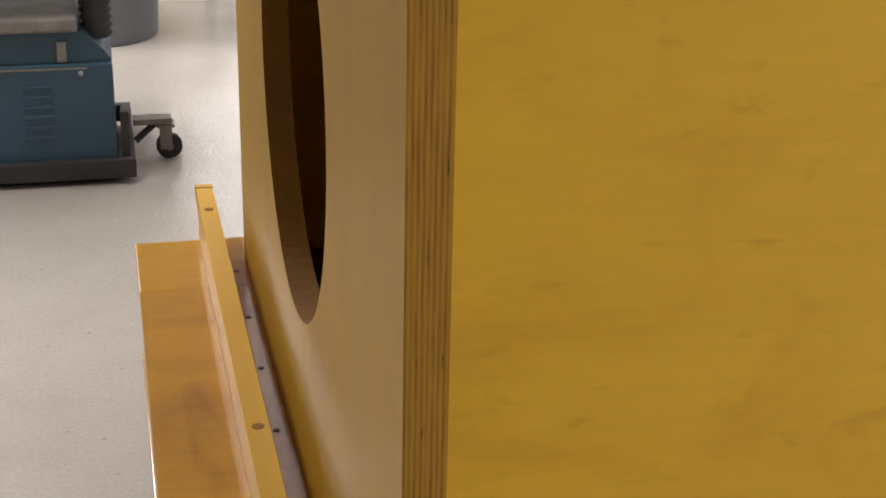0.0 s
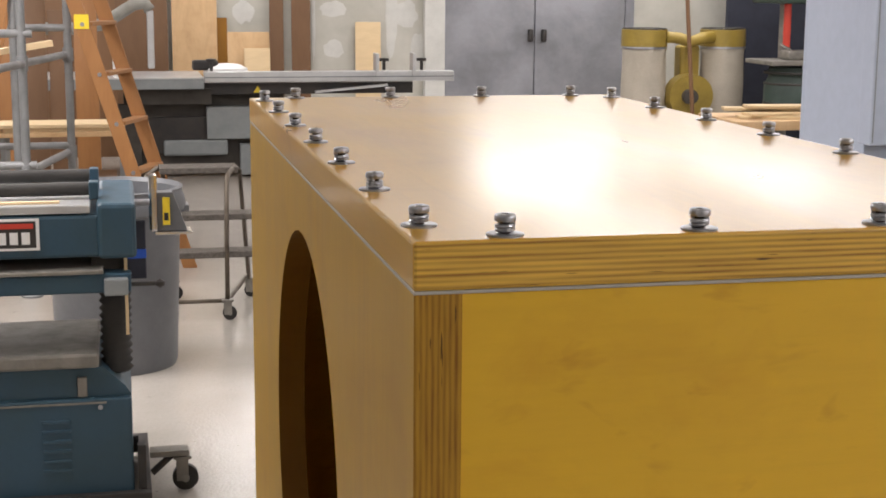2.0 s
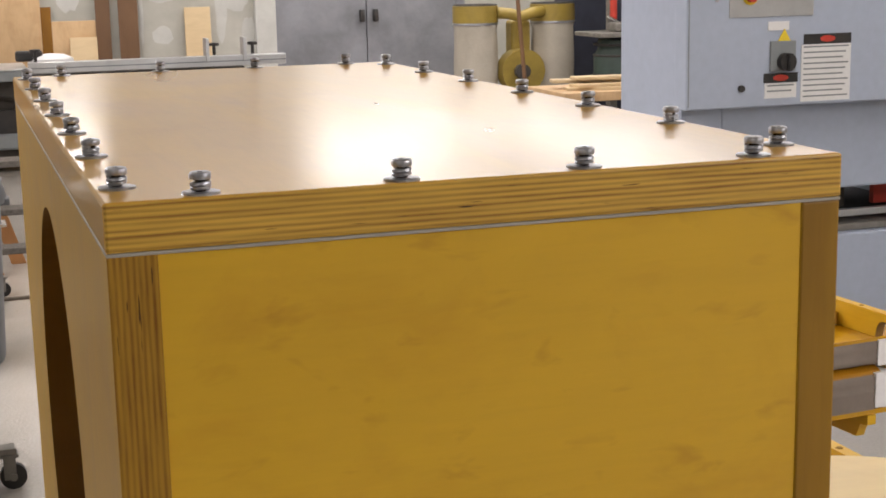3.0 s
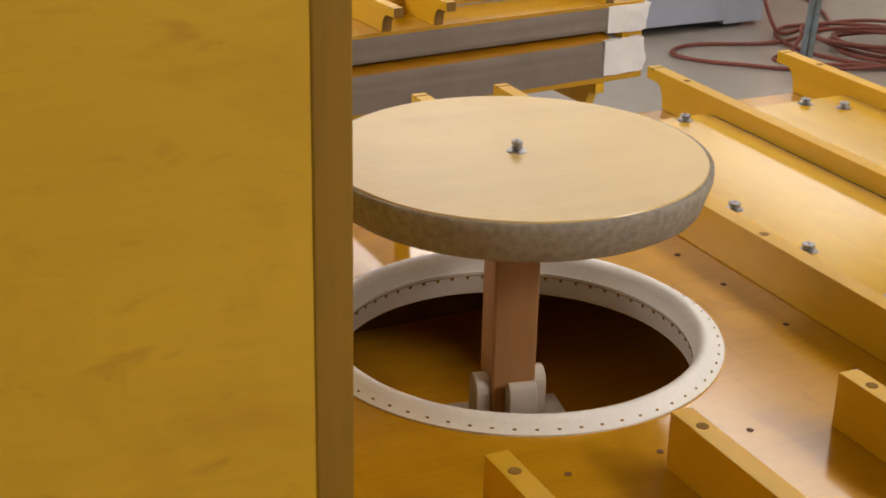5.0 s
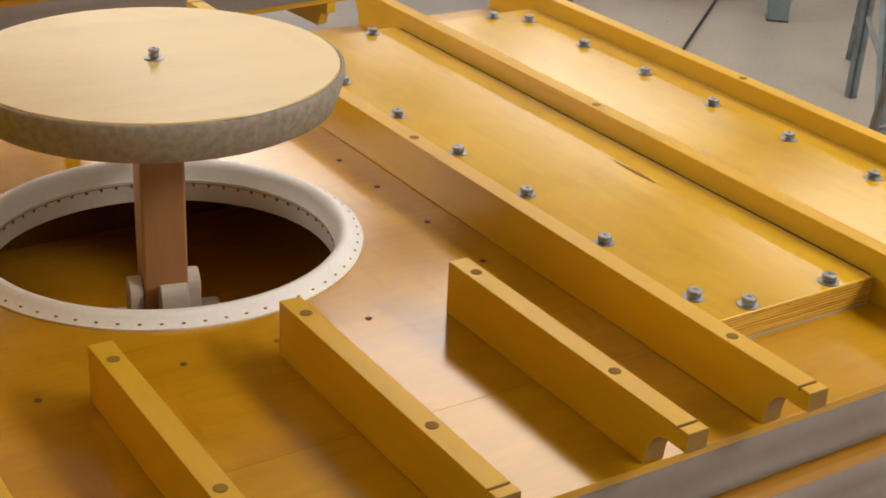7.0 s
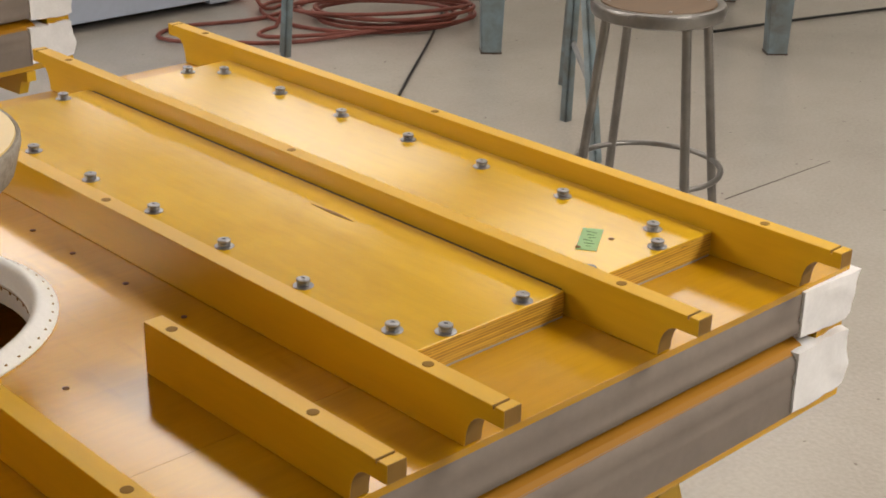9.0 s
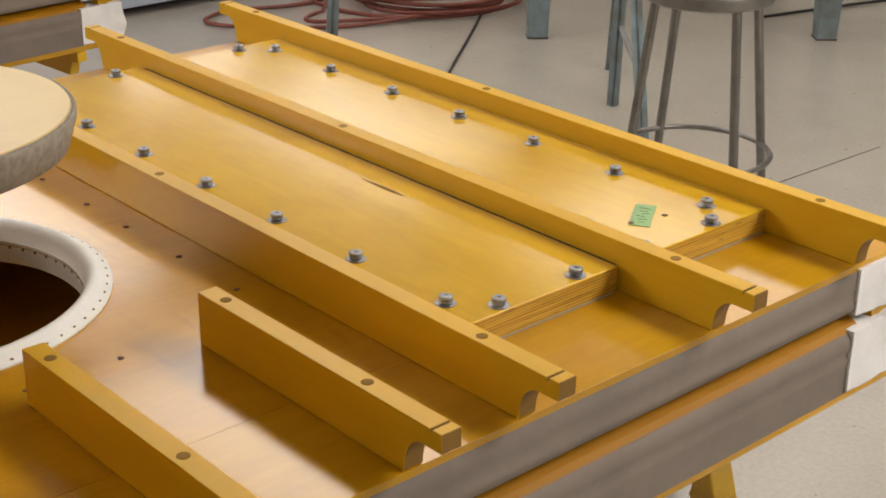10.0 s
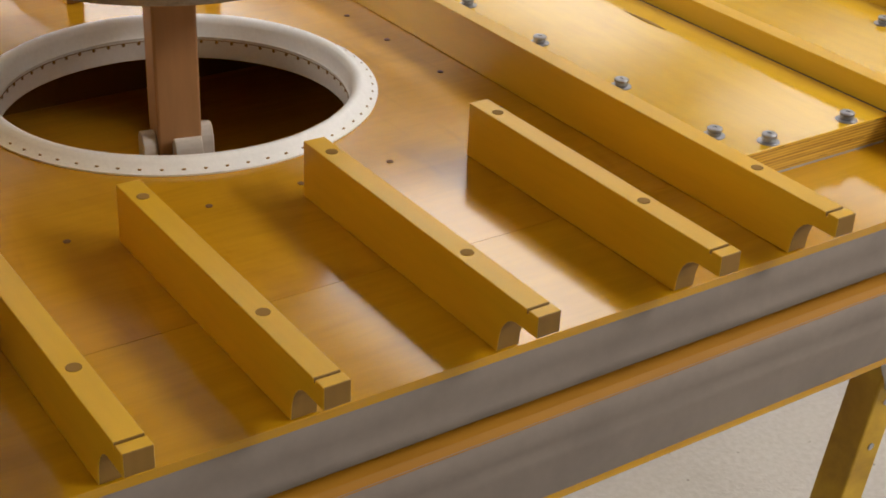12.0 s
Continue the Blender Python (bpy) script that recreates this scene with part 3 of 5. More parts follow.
tape = thing("masking_tape", (0.735, -0.08, ZC), "green masking tape note with pencil marks on the cover", "tape")
mt = Matrix.Translation((0.7343, -0.0788, 0)) @ pose(0, 0, 0, 0, 0, 34)
part("strip", box(-0.0345, 0.0345, -0.0125, 0.0125, ZC + 0.0002, ZC + 0.0007, m=mt), M_green, tape)
for k in range(6):
    part("mark", box(-0.0006, 0.0006, -0.007 + (k % 2) * 0.003, 0.008 - (k % 3) * 0.003, ZC + 0.0007, ZC + 0.0010, m=mt @ Matrix.Translation((0.022 - 0.009 * k, 0, 0)) @ pose(0, 0, 0, 0, 0, 15 * (k % 3 - 1))), M_ink, tape)

# ================= chest =================
CX0, CX1, CY0, CY1 = -0.8415, -0.383, -0.1172, 0.899
CT, CB = 1.560, 0.9125


def chest():
    ob = thing("wind_chest", ((CX0 + CX1) / 2, CY0, ZP), "amber plywood wind chest with round side opening and bolted lid", "wooden chest")
    th = 0.0275
    # side panel with the round opening; plywood edge towards the front
    bm = plate_with_hole(CY0, CY1, CB, CT, 0, th, 0.391, 1.2935, 0.2155, 80)
    bmesh.ops.transform(bm, matrix=Matrix(((0, 0, 1, CX0), (1, 0, 0, 0), (0, 1, 0, 0), (0, 0, 0, 1))), verts=bm.verts)
    bmesh.ops.recalc_face_normals(bm, faces=bm.faces)
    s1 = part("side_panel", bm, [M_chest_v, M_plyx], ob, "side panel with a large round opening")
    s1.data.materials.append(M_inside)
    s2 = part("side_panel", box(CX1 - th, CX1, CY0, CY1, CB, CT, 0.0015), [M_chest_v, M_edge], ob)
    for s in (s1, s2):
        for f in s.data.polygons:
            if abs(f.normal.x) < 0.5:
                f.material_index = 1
    # The rim of the round opening takes the tone darkened for shade.
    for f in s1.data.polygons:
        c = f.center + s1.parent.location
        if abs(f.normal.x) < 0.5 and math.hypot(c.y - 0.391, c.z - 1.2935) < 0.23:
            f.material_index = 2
    part("front_panel", box(CX0 + th + 0.0002, CX1 - th - 0.0002, CY0 + 0.0012, CY0 + th, CB, CT - 0.0002), M_chest, ob)
    part("back_panel", box(CX0 + th + 0.0002, CX1 - th - 0.0002, CY1 - th, CY1 - 0.0012, CB, CT - 0.0002), M_chest, ob)
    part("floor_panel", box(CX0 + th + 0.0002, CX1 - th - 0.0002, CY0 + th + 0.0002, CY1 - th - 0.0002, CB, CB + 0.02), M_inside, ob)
    part("lid_gasket", box(CX0 - 0.0002, CX1 + 0.0002, CY0 - 0.0003, CY1 + 0.0002, CT, CT + 0.0020, 0.0004), M_gasket, ob, "thin pale gasket under the lid")
    lid = part("lid", box(CX0 - 0.0005, CX1 + 0.0005, CY0 - 0.0008, CY1 + 0.0005, CT + 0.0020, 1.590, 0.002), [M_lid, M_plyz], ob, "glossy bolted plywood lid")
    for f in lid.data.polygons:
        if abs(f.normal.y) > 0.7:
            f.material_index = 1
    ys = [-0.0649 + 0.1523 * i for i in range(7)]
    for y in ys:
        for x in (-0.8281, -0.3974):
            placed("bolt", BOLT, (x, y, 1.590), lid, rz=y * 31 % 3)
    for x in (-0.7868, -0.6702, -0.555, -0.4391):
        for y in (-0.1051, 0.8862):
            placed("bolt", BOLT, (x, y, 1.590), lid, rz=x * 53 % 3)
    return ob


chest()


# ================= sawhorses =================
def sawhorse(x, y0=-0.27, y1=0.96, top=0.7345, bag=False):
    ob = thing("sawhorse", (x, (y0 + y1) / 2, 0), "yellow painted wooden sawhorse carrying the reservoir", "sawhorse", "sawhorses")
    part("beam", box(x - 0.010, x + 0.010, y0 + 0.13, y1 - 0.13, top - 0.07, top, 0.004), M_yellow, ob)
    for y, sy in ((y0 + 0.10, -1), (y1 - 0.10, 1)):
        for sx in (-1, 1):
            bm = bmesh.new()
            box(-0.022, 0.022, -0.022, 0.022, 0.0, top - 0.004, 0.003, bm=bm)
            for v in bm.verts:
                k = top - v.co.z
                v.co.x += x + (0.033 + 0.30 * k if sx > 0 else -0.026 - 0.23 * k)
                v.co.y += y + sy * 0.03 * k
            leg = part("leg", bm, M_yellow, ob)
            for k in (0.16, 0.22):
                placed("screw", SCREW_W, (x + (0.033 + 0.30 * k if sx > 0 else -0.026 - 0.23 * k), y - 0.023 + sy * 0.03 * k, top - k), leg).rotation_euler = (math.pi / 2, 0, 0)
    return ob


SCREW_W = disc_mesh("screw", 0.005, 0.0012, M_steel, 10)
sawhorse(0.715)
sawhorse(-0.70)
sawhorse(0.77, 1.89, 2.98, 0.6345)
sawhorse(-0.05, 1.84, 2.94, 0.6345)
bag = thing("plastic_bag", (0.665, -0.20, 0.60), "crumpled white plastic bag hanging from the sawhorse leg", "bag")
bm = lathe([(0.030, 0.733), (0.036, 0.70), (0.033, 0.66), (0.024, 0.625), (0.012, 0.598), (0.0, 0.592)], (0.655, -0.202, 0), 28)
for v in bm.verts:
    v.co += noise.noise_vector(v.co * 35) * 0.010 + noise.noise_vector(v.co * 90) * 0.004
smooth(part("film", bm, M_white, bag), 0.8)

# ================= shop materials =================
M_teal = paint("teal_machine_paint", (0.026, 0.066, 0.105), 0.42, wear=0.35, scale=5, dirt=(0.026, 0.06, 0.082))
M_black = paint("black_steel", (0.03, 0.03, 0.03), 0.5, 0.3, wear=0.4, dirt=(0.06, 0.05, 0.045))
M_cast = paint("dusty_cast_iron", (0.25, 0.235, 0.21), 0.55, 0.4, wear=0.35, scale=12)
M_rubber = paint("black_rubber", (0.03, 0.028, 0.026), 0.7, wear=0.4)
M_chrome = paint("chrome", (0.75, 0.75, 0.76), 0.12, 1.0, wear=0.1)
M_bin = paint("grey_plastic_bin", (0.125, 0.13, 0.14), 0.45, wear=0.25, scale=4)
M_bluetape = paint("blue_tape", (0.02, 0.10, 0.55), 0.6, wear=0.1)
M_ylabel = paint("yellow_label", (0.8, 0.6, 0.03), 0.5, wear=0.1)
M_wlabel = paint("white_label", (0.75, 0.75, 0.75), 0.5, wear=0.05)
M_red = paint("red_paint", (0.55, 0.05, 0.03), 0.45, wear=0.15)
M_steps = paint("worn_bronze_tube", (0.14, 0.115, 0.09), 0.45, 0.6, wear=0.4, scale=20)
M_tread = paint("diamond_tread", (0.12, 0.105, 0.09), 0.8, 0.2, wear=0.5, scale=60, bumpy=0.8)
M_ladder = wood("orange_ladder_wood", (0.34, 0.155, 0.05), "z", 0.5, 0.1, 0.7)
M_pipe = paint("grey_pipe", (0.25, 0.255, 0.26), 0.45, 0.4, wear=0.3)
M_pine = wood("raw_pine", (0.72, 0.55, 0.33), "x", 0.7, 0.0, 0.4, 0.2)
M_plywood = wood("raw_plywood", (0.68, 0.46, 0.25), "z", 0.7, 0.0, 0.6, 0.15, 0.3)
M_brown = wood("brown_board", (0.20, 0.105, 0.05), "z", 0.6, 0.0, 0.6, 0.3)
M_grey = paint("grey_machine_paint", (0.24, 0.26, 0.27), 0.5, wear=0.2)
M_alu = paint("aluminium", (0.60, 0.61, 0.62), 0.35, 0.7, wear=0.15)
M_guard = paint("dusty_grey_hose", (0.27, 0.265, 0.24), 0.7, wear=0.25, scale=9)
# Near-black colour that stands for shade inside and beneath the machines.
M_shadow = paint("machine_shade", (0.06, 0.053, 0.046), 0.8, wear=0.3)
M_door = paint("grey_door_paint", (0.28, 0.285, 0.315), 0.45, wear=0.42, scale=1.6)
M_sander = paint("pale_grey_enamel", (0.41, 0.465, 0.575), 0.4, wear=0.06, scale=2)
M_collector = paint("mustard_enamel", (0.33, 0.235, 0.045), 0.4, wear=0.25)
M_cloth = paint("off_white_filter_cloth", (0.46, 0.42, 0.35), 0.95, wear=0.15, scale=4, bumpy=0.4)
M_navy = paint("dark_navy_panel", (0.022, 0.026, 0.045), 0.6, wear=0.3)
M_dgreen = paint("dark_green_machine", (0.035, 0.06, 0.05), 0.5, wear=0.3)
M_hose = paint("red_rubber_hose", (0.20, 0.05, 0.035), 0.55, wear=0.3, scale=20)
M_cable = paint("black_cable", (0.015, 0.015, 0.015), 0.5, wear=0.2)
M_bench = paint("blue_grey_bench_leg", (0.16, 0.22, 0.25), 0.45, wear=0.3, scale=8, dirt=(0.10, 0.10, 0.09))
M_stool = paint("grey_stool_metal", (0.26, 0.25, 0.24), 0.3, 0.85, wear=0.3, scale=15)
M_seat = wood("worn_hardboard_seat", (0.13, 0.075, 0.035), "x", 0.5, 0.1, 1.0)
M_barrel = paint("red_barrel_paint", (0.30, 0.045, 0.035), 0.5, wear=0.3)
M_patch = paint("joint_compound", (0.60, 0.60, 0.57), 0.9, wear=0.12, scale=5)


def simple(name, base, label, category, pieces, group=""):
    """A thing from (part name, bmesh, material) rows."""
    ob = thing(name, base, label, category, group)
    for n, bm, mm, *lab in pieces:
        smooth(part(n, bm, mm, ob, lab[0] if lab else ""), 0.6)
    return ob


def caster(parent, x, y, r=0.042, plate=True):
    p = part("caster", box(x - 0.02, x + 0.02, y - 0.022, y - 0.016, r * 0.8, r * 2 + 0.03), M_cast, parent)
    part("fork", box(x - 0.02, x + 0.02, y + 0.016, y + 0.022, r * 0.8, r * 2 + 0.03, bm=box(x - 0.03, x + 0.03, y - 0.03, y + 0.03, r * 2 + 0.026, r * 2 + 0.036)), M_cast, p)
    smooth(part("wheel", tube((x + 0.01, y - 0.014, r), (x + 0.01, y + 0.014, r), r, seg=24), M_rubber, p))
    smooth(part("hub", tube((x + 0.01, y - 0.026, r), (x + 0.01, y + 0.026, r), r * 0.3, seg=16), M_cast, p))
    return p


# ---- thickness planer on a wheeled base ----
def planer():
    ob = thing("planer", (-1.6, 4.05, 0), "teal thickness planer on a black wheeled base", "planer")
    x0, x1 = -2.25, -0.985
    y0 = 3.80
    part("base_frame", box(x0, -0.93, 3.765, 3.80, 0.022, 0.085, 0.003), M_black, ob)
    part("base_frame", box(-0.965, -0.93, 3.80, 4.42, 0.022, 0.085, 0.003), M_black, ob)
    part("base_frame", box(x0, -0.965, 4.385, 4.42, 0.022, 0.085, 0.003), M_black, ob)
    part("upright", box(-0.972, -0.945, 3.80, 3.84, 0.085, 0.235, 0.002), M_black, ob)
    body = part("cabinet", box(x0, x1, y0, 4.36, 0.04, 0.40, 0.008), M_teal, ob)
    part("panel_edge", box(x0 + 0.02, x1 - 0.08, y0 - 0.004, y0, 0.383, 0.389), M_cast, body)
    for k in range(6):
        part("louvre", box(-1.27, -1.18, y0 - 0.006, y0 - 0.0005, 0.335 - 0.033 * k - 0.012, 0.335 - 0.033 * k, 0.002), M_teal, body)
    part("screw", tube((-1.085, y0 - 0.004, 0.37), (-1.085, y0, 0.37), 0.008), M_steel, body)
    shoulder = extrude_profile([(x0, 0.402), (x1, 0.402), (x1 - 0.02, 0.435), (x1 - 0.09, 0.50), (x0, 0.50)], "y", 3.82, 4.34)
    part("shoulder", shoulder, M_teal, ob)
    part("latch", box(-1.155, -1.125, 3.805, 3.82, 0.405, 0.47, 0.003), M_cast, ob)
    part("dust_tray", box(x0, -1.085, 3.79, 4.3, 0.503, 0.552, 0.01), M_cast, ob, "dusty grey outfeed tray")
    for y in (3.92, 4.24):
        bm = lathe([(0.042 + (0.011 if k % 2 else 0.0), 0.46 + 0.0125 * k) for k in range(25)], (-1.028, y, 0), 20)
        smooth(part("bellows", bm, M_rubber, ob, "black ribbed bellows on the column"), 2)
    part("bed", box(x0, -0.975, 3.78, 4.45, 0.750, 0.812, 0.006), M_teal, ob)
    part("bed_top", box(x0, -1.06, 3.77, 4.46, 0.813, 0.826, 0.003), M_cast, ob)
    part("bed_bracket", box(-1.06, -0.985, 3.75, 3.90, 0.745, 0.80, 0.006), M_grey, ob)
    part("lock_knob", tube((-0.985, 3.80, 0.772), (-0.90, 3.80, 0.772), 0.007, bm=lathe([(0.0, -0.016), (0.016, -0.006), (0.016, 0.006), (0, 0.016)], (-0.885, 3.80, 0.772), 14)), M_black, ob)
    part("column_block", box(-1.10, -0.99, 3.86, 4.30, 0.80, 0.88, 0.004), M_black, ob)
    head = part("head", box(x0, -0.99, 3.80, 4.36, 0.862, 1.0, 0.012), M_teal, ob)
    part("end_cover", box(-1.075, -0.955, 3.785, 4.37, 0.858, 1.035, 0.014), M_teal, head)
    part("plate", box(-1.40, -1.262, 3.792, 3.7995, 0.90, 0.985, 0.002), M_black, head, "dark badge with red and white bars")
    part("bar_mark", box(-1.392, -1.27, 3.790, 3.7918, 0.962, 0.978), M_red, head)
    for k in range(3):
        part("bar_mark", box(-1.378 + 0.036 * k, -1.353 + 0.036 * k, 3.790, 3.7918, 0.912, 0.95), M_wlabel, head)
    part("plate_frame", box(-1.41, -1.252, 3.7935, 3.7985, 0.892, 0.993, 0.001), M_wlabel, head)
    part("table_top", box(x0, -1.095, 3.80, 4.2, 1.003, 1.032, 0.006), M_alu, head, "pale aluminium ledge")
    part("pine_stick", box(-1.7, -1.19, 3.83, 3.85, 1.0325, 1.040), M_pine, head)
    for y, z in ((3.95, 1.062), (4.15, 1.080)):
        smooth(part("roller", tube((x0, y, z), (-1.10, y, z), 0.022), M_rubber, head, "dark outfeed roller"))
        part("roller_block", box(-1.10, -1.07, y - 0.03, y + 0.03, 1.03, z + 0.025, 0.004), M_teal, head)
    # crank with chrome arm, yellow label and hood
    part("crank_shaft", tube((-0.98, 3.9, 1.02), (-0.90, 3.9, 1.02), 0.011), M_steel, ob)
    part("crank_arm", box(-0.912, -0.884, 3.885, 3.915, 0.925, 1.115, 0.009), M_chrome, ob, "chrome crank arm")
    hood = part("crank_cover", extrude_profile([(-0.885, 0.925), (-0.79, 0.925), (-0.835, 1.05), (-0.885, 1.05)], "y", 3.90, 3.96), M_bin, ob, "dark sloping cover")
    part("label", box(-0.868, -0.845, 3.895, 3.8995, 0.945, 1.035), M_ylabel, hood)
    part("label_bar", box(-0.864, -0.850, 3.8935, 3.895, 0.96, 0.985), M_black, hood)
    part("lip", box(-0.895, -0.775, 3.885, 3.975, 0.914, 0.924, 0.002), M_chrome, hood)
    part("gauge", box(-0.985, -0.925, 3.84, 3.86, 0.78, 0.97, 0.004), M_navy, ob)
    part("tape", box(-0.985, -0.925, 3.836, 3.8398, 0.848, 0.878), M_bluetape, ob, "blue tape")
    part("scale", box(-0.996, -0.986, 3.83, 3.842, 0.60, 0.92), M_pine, ob)
    # caster on an outrigger
    part("outrigger", box(-0.93, -0.80, 3.985, 4.05, 0.128, 0.148, 0.002), M_cast, ob)
    part("strut", tube((-0.925, 4.0, 0.07), (-0.85, 4.02, 0.13), 0.012), M_black, ob)
    caster(ob, -0.822, 4.02, 0.044)
    caster(ob, -2.1, 4.3, 0.044)
    return ob


planer()

# ---- grey bin ----
bx, by = -1.035, 5.80
bm = lathe([(0.20, 0.0), (0.262, 0.0), (0.270, 0.02), (0.296, 0.70), (0.300, 0.71), (0.318, 0.715), (0.322, 0.74), (0.318, 0.765), (0.305, 0.80), (0.312, 0.815), (0.300, 0.82), (0.285, 0.80), (0.255, 0.03), (0.0, 0.03)], (bx, by, 0), 48)
simple("trash_can", (bx, by, 0), "large round grey plastic trash can on the floor", "trash can", [("body", bm, M_bin), ("handle", box(bx + 0.29, bx + 0.335, by - 0.06, by + 0.06, 0.70, 0.73, 0.006), M_bin)])


# ---- rolling steps ----
def rolling_steps():
    ob = thing("step_stool", (-0.5, 6.85, 0), "rolling step stool with worn metal treads", "step stool")
    xa, xb = -0.80, -0.39
    for x in (xa, xb):
        bm = sweep([(x - 0.088, 6.58, 0.09), (x - 0.085, 6.60, 0.45), (x - 0.08, 6.62, 0.70), (x - 0.07, 6.66, 0.745), (x - 0.01, 6.98, 0.745), (x + 0.02, 7.03, 0.72), (x + 0.07, 7.13, 0.10)], 0.0125)
        smooth(part("side_tube", bm, M_steps, ob), 2)
        smooth(part("brace", tube((x + 0.02, 6.98, 0.70), (x + 0.06, 7.02, 0.12), 0.008), M_steps, ob))
        smooth(part("lower_rail", tube((x - 0.088, 6.58, 0.10), (x + 0.07, 7.13, 0.13), 0.011), M_steps, ob))
    smooth(part("front_rail", tube((xa - 0.088, 6.58, 0.10), (xb - 0.088, 6.58, 0.10), 0.011), M_steps, ob))
    part("tread", box(xa, xb, 6.86, 7.06, 0.725, 0.757, 0.004), M_tread, ob)
    part("tread", box(xa + 0.01, xb + 0.09, 6.74, 6.90, 0.495, 0.525, 0.004), M_tread, ob)
    part("tread", box(xa + 0.01, xb + 0.07, 6.60, 6.74, 0.32, 0.352, 0.004), M_tread, ob)
    for x, y in ((xa - 0.088, 6.58), (xb - 0.088, 6.58), (xa + 0.07, 7.13), (xb + 0.07, 7.13)):
        caster(ob, x, y, 0.036)
    return ob


rolling_steps()


# ---- wooden ladder ----
def ladder():
    ob = thing("step_ladder", (-0.75, 7.8, 0), "orange-brown wooden step ladder standing open", "ladder")

    def rail(x, y, s, top=2.2, w=0.043):
        bm = box(-w, w, -0.012, 0.012, 0, top, 0.003)
        for v in bm.verts:
            v.co.x += x - s * v.co.z
            v.co.y += y + 0.02 * v.co.z
        return bm
    r1 = part("side_rail", rail(-0.738, 7.62, 0.301), M_ladder, ob)
    r2 = part("side_rail", rail(-0.600, 8.02, 0.301), M_ladder, ob)
    for k in range(7):
        z = 0.35 + 0.28 * k
        part("tread", box(-0.735 - 0.301 * z - 0.04, -0.735 - 0.301 * z + 0.04, 7.633 + 0.02 * z, 8.008 + 0.02 * z, z, z + 0.022, 0.003, m=Matrix.Translation((-0.735 - 0.301 * z, 7.63, 0)) @ Matrix(((1, 0.36, 0, 0), (0, 1, 0, 0), (0, 0, 1, 0), (0, 0, 0, 1))) @ Matrix.Translation((0.735 + 0.301 * z, -7.63, 0))), M_ladder, ob)
        for rr, x, y in ((r1, -0.738, 7.602 + 0.02 * z), ):
            smooth(part("rivet", tube((x - 0.301 * z, y, z + 0.01), (x - 0.301 * z, y + 0.01, z + 0.01), 0.012), M_steel, rr))
    for y in (7.66, 8.0):
        bm = box(-0.02, 0.02, -0.012, 0.012, 0, 2.2, 0.003)
        for v in bm.verts:
            v.co.x += -1.95 + 0.22 * v.co.z
            v.co.y += y
        part("rear_rail", bm, M_ladder, ob)
    part("label", box(-1.225, -1.145, 7.632, 7.6355, 1.455, 1.535), M_ylabel, ob, "yellow label")
    return ob


ladder()


# ---- pipe rack with boards on a stand ----
def pipe_rack():
    ob = thing("pipe_rack", (-1.5, 7.8, 0), "grey steel pipe rack with clamped joints", "rack")
    posts = [(-1.496, 7.34), (-1.285, 8.3), (-1.95, 7.34), (-1.78, 8.3), (-1.56, 7.7)]
    for x, y in posts:
        smooth(part("post", tube((x, y, 0.0), (x, y, 1.62), 0.024), M_pipe, ob))
        smooth(part("foot", lathe([(0.06, 0), (0.06, 0.01), (0.03, 0.03), (0.03, 0.06)], (x, y, 0), 18), M_pipe, ob))
    for z in (0.69, 0.73, 1.28, 1.44):
        k = 0.0 if z in (0.69, 1.28) else 1.0
        if k:
            for y in (7.34, 8.3):
                dx = 0.175 if y > 8 else 0
                smooth(part("rail", tube((-2.0 + dx, y, z), (-1.44 + dx, y, z), 0.022), M_pipe, ob))
        else:
            for x in (-1.496, -1.95):
                smooth(part("rail", tube((x - 0.16, 6.5, z), (x + 0.205, 8.36, z), 0.022), M_pipe, ob))
    for x, y in posts[:4]:
        for z in (0.69, 1.28):
            smooth(part("clamp", tube((x, y, z - 0.04), (x, y, z + 0.04), 0.032), M_pipe, ob))
    part("board", box(-2.3, -1.35, 7.8, 7.9, 1.302, 1.335, m=Matrix.Translation((-1.35, 7.85, 1.31)) @ pose(0, 0, 0, 0, -9, 10) @ Matrix.Translation((1.35, -7.85, -1.26))), M_pine, ob)
    return ob


pipe_rack()
stand = simple("board_stand", (-1.25, 8.7, 0), "small stand stacked with pale pine boards", "stand", [
    ("top", box(-1.75, -0.96, 8.5, 8.95, 0.76, 0.79, 0.003), M_plywood), ("board", box(-1.70, -0.98, 8.52, 8.9, 0.7905, 0.815, 0.002), M_pine), ("board", box(-1.74, -1.06, 8.50, 8.84, 0.8155, 0.838, 0.002), M_pine),
    ("leg", box(-1.0, -0.97, 8.52, 8.55, 0, 0.76), M_pipe), ("leg", box(-1.72, -1.69, 8.52, 8.55, 0, 0.76), M_pipe), ("leg", box(-1.0, -0.97, 8.9, 8.93, 0, 0.76), M_pipe), ("leg", box(-1.72, -1.69, 8.9, 8.93, 0, 0.76), M_pipe),
    ("roll", tube((-1.65, 8.6, 0.48), (-1.02, 8.6, 0.48), 0.06), M_brown), ("shelf", box(-1.69, -1.0, 8.55, 8.9, 0.36, 0.42), M_plywood)])
for k in range(7):
    x = -2.3 + 0.17 * k
    simple("leaning_board", (x, 9.6, 0), "rough brown board leaning against the rack", "board", [("plank", box(x, x + 0.155, 9.5 + 0.03 * (k % 2), 9.54 + 0.03 * (k % 2), 0, 1.7 - 0.09 * (k % 3), 0.003), M_brown if k % 3 else M_ladder)], "leaning boards")


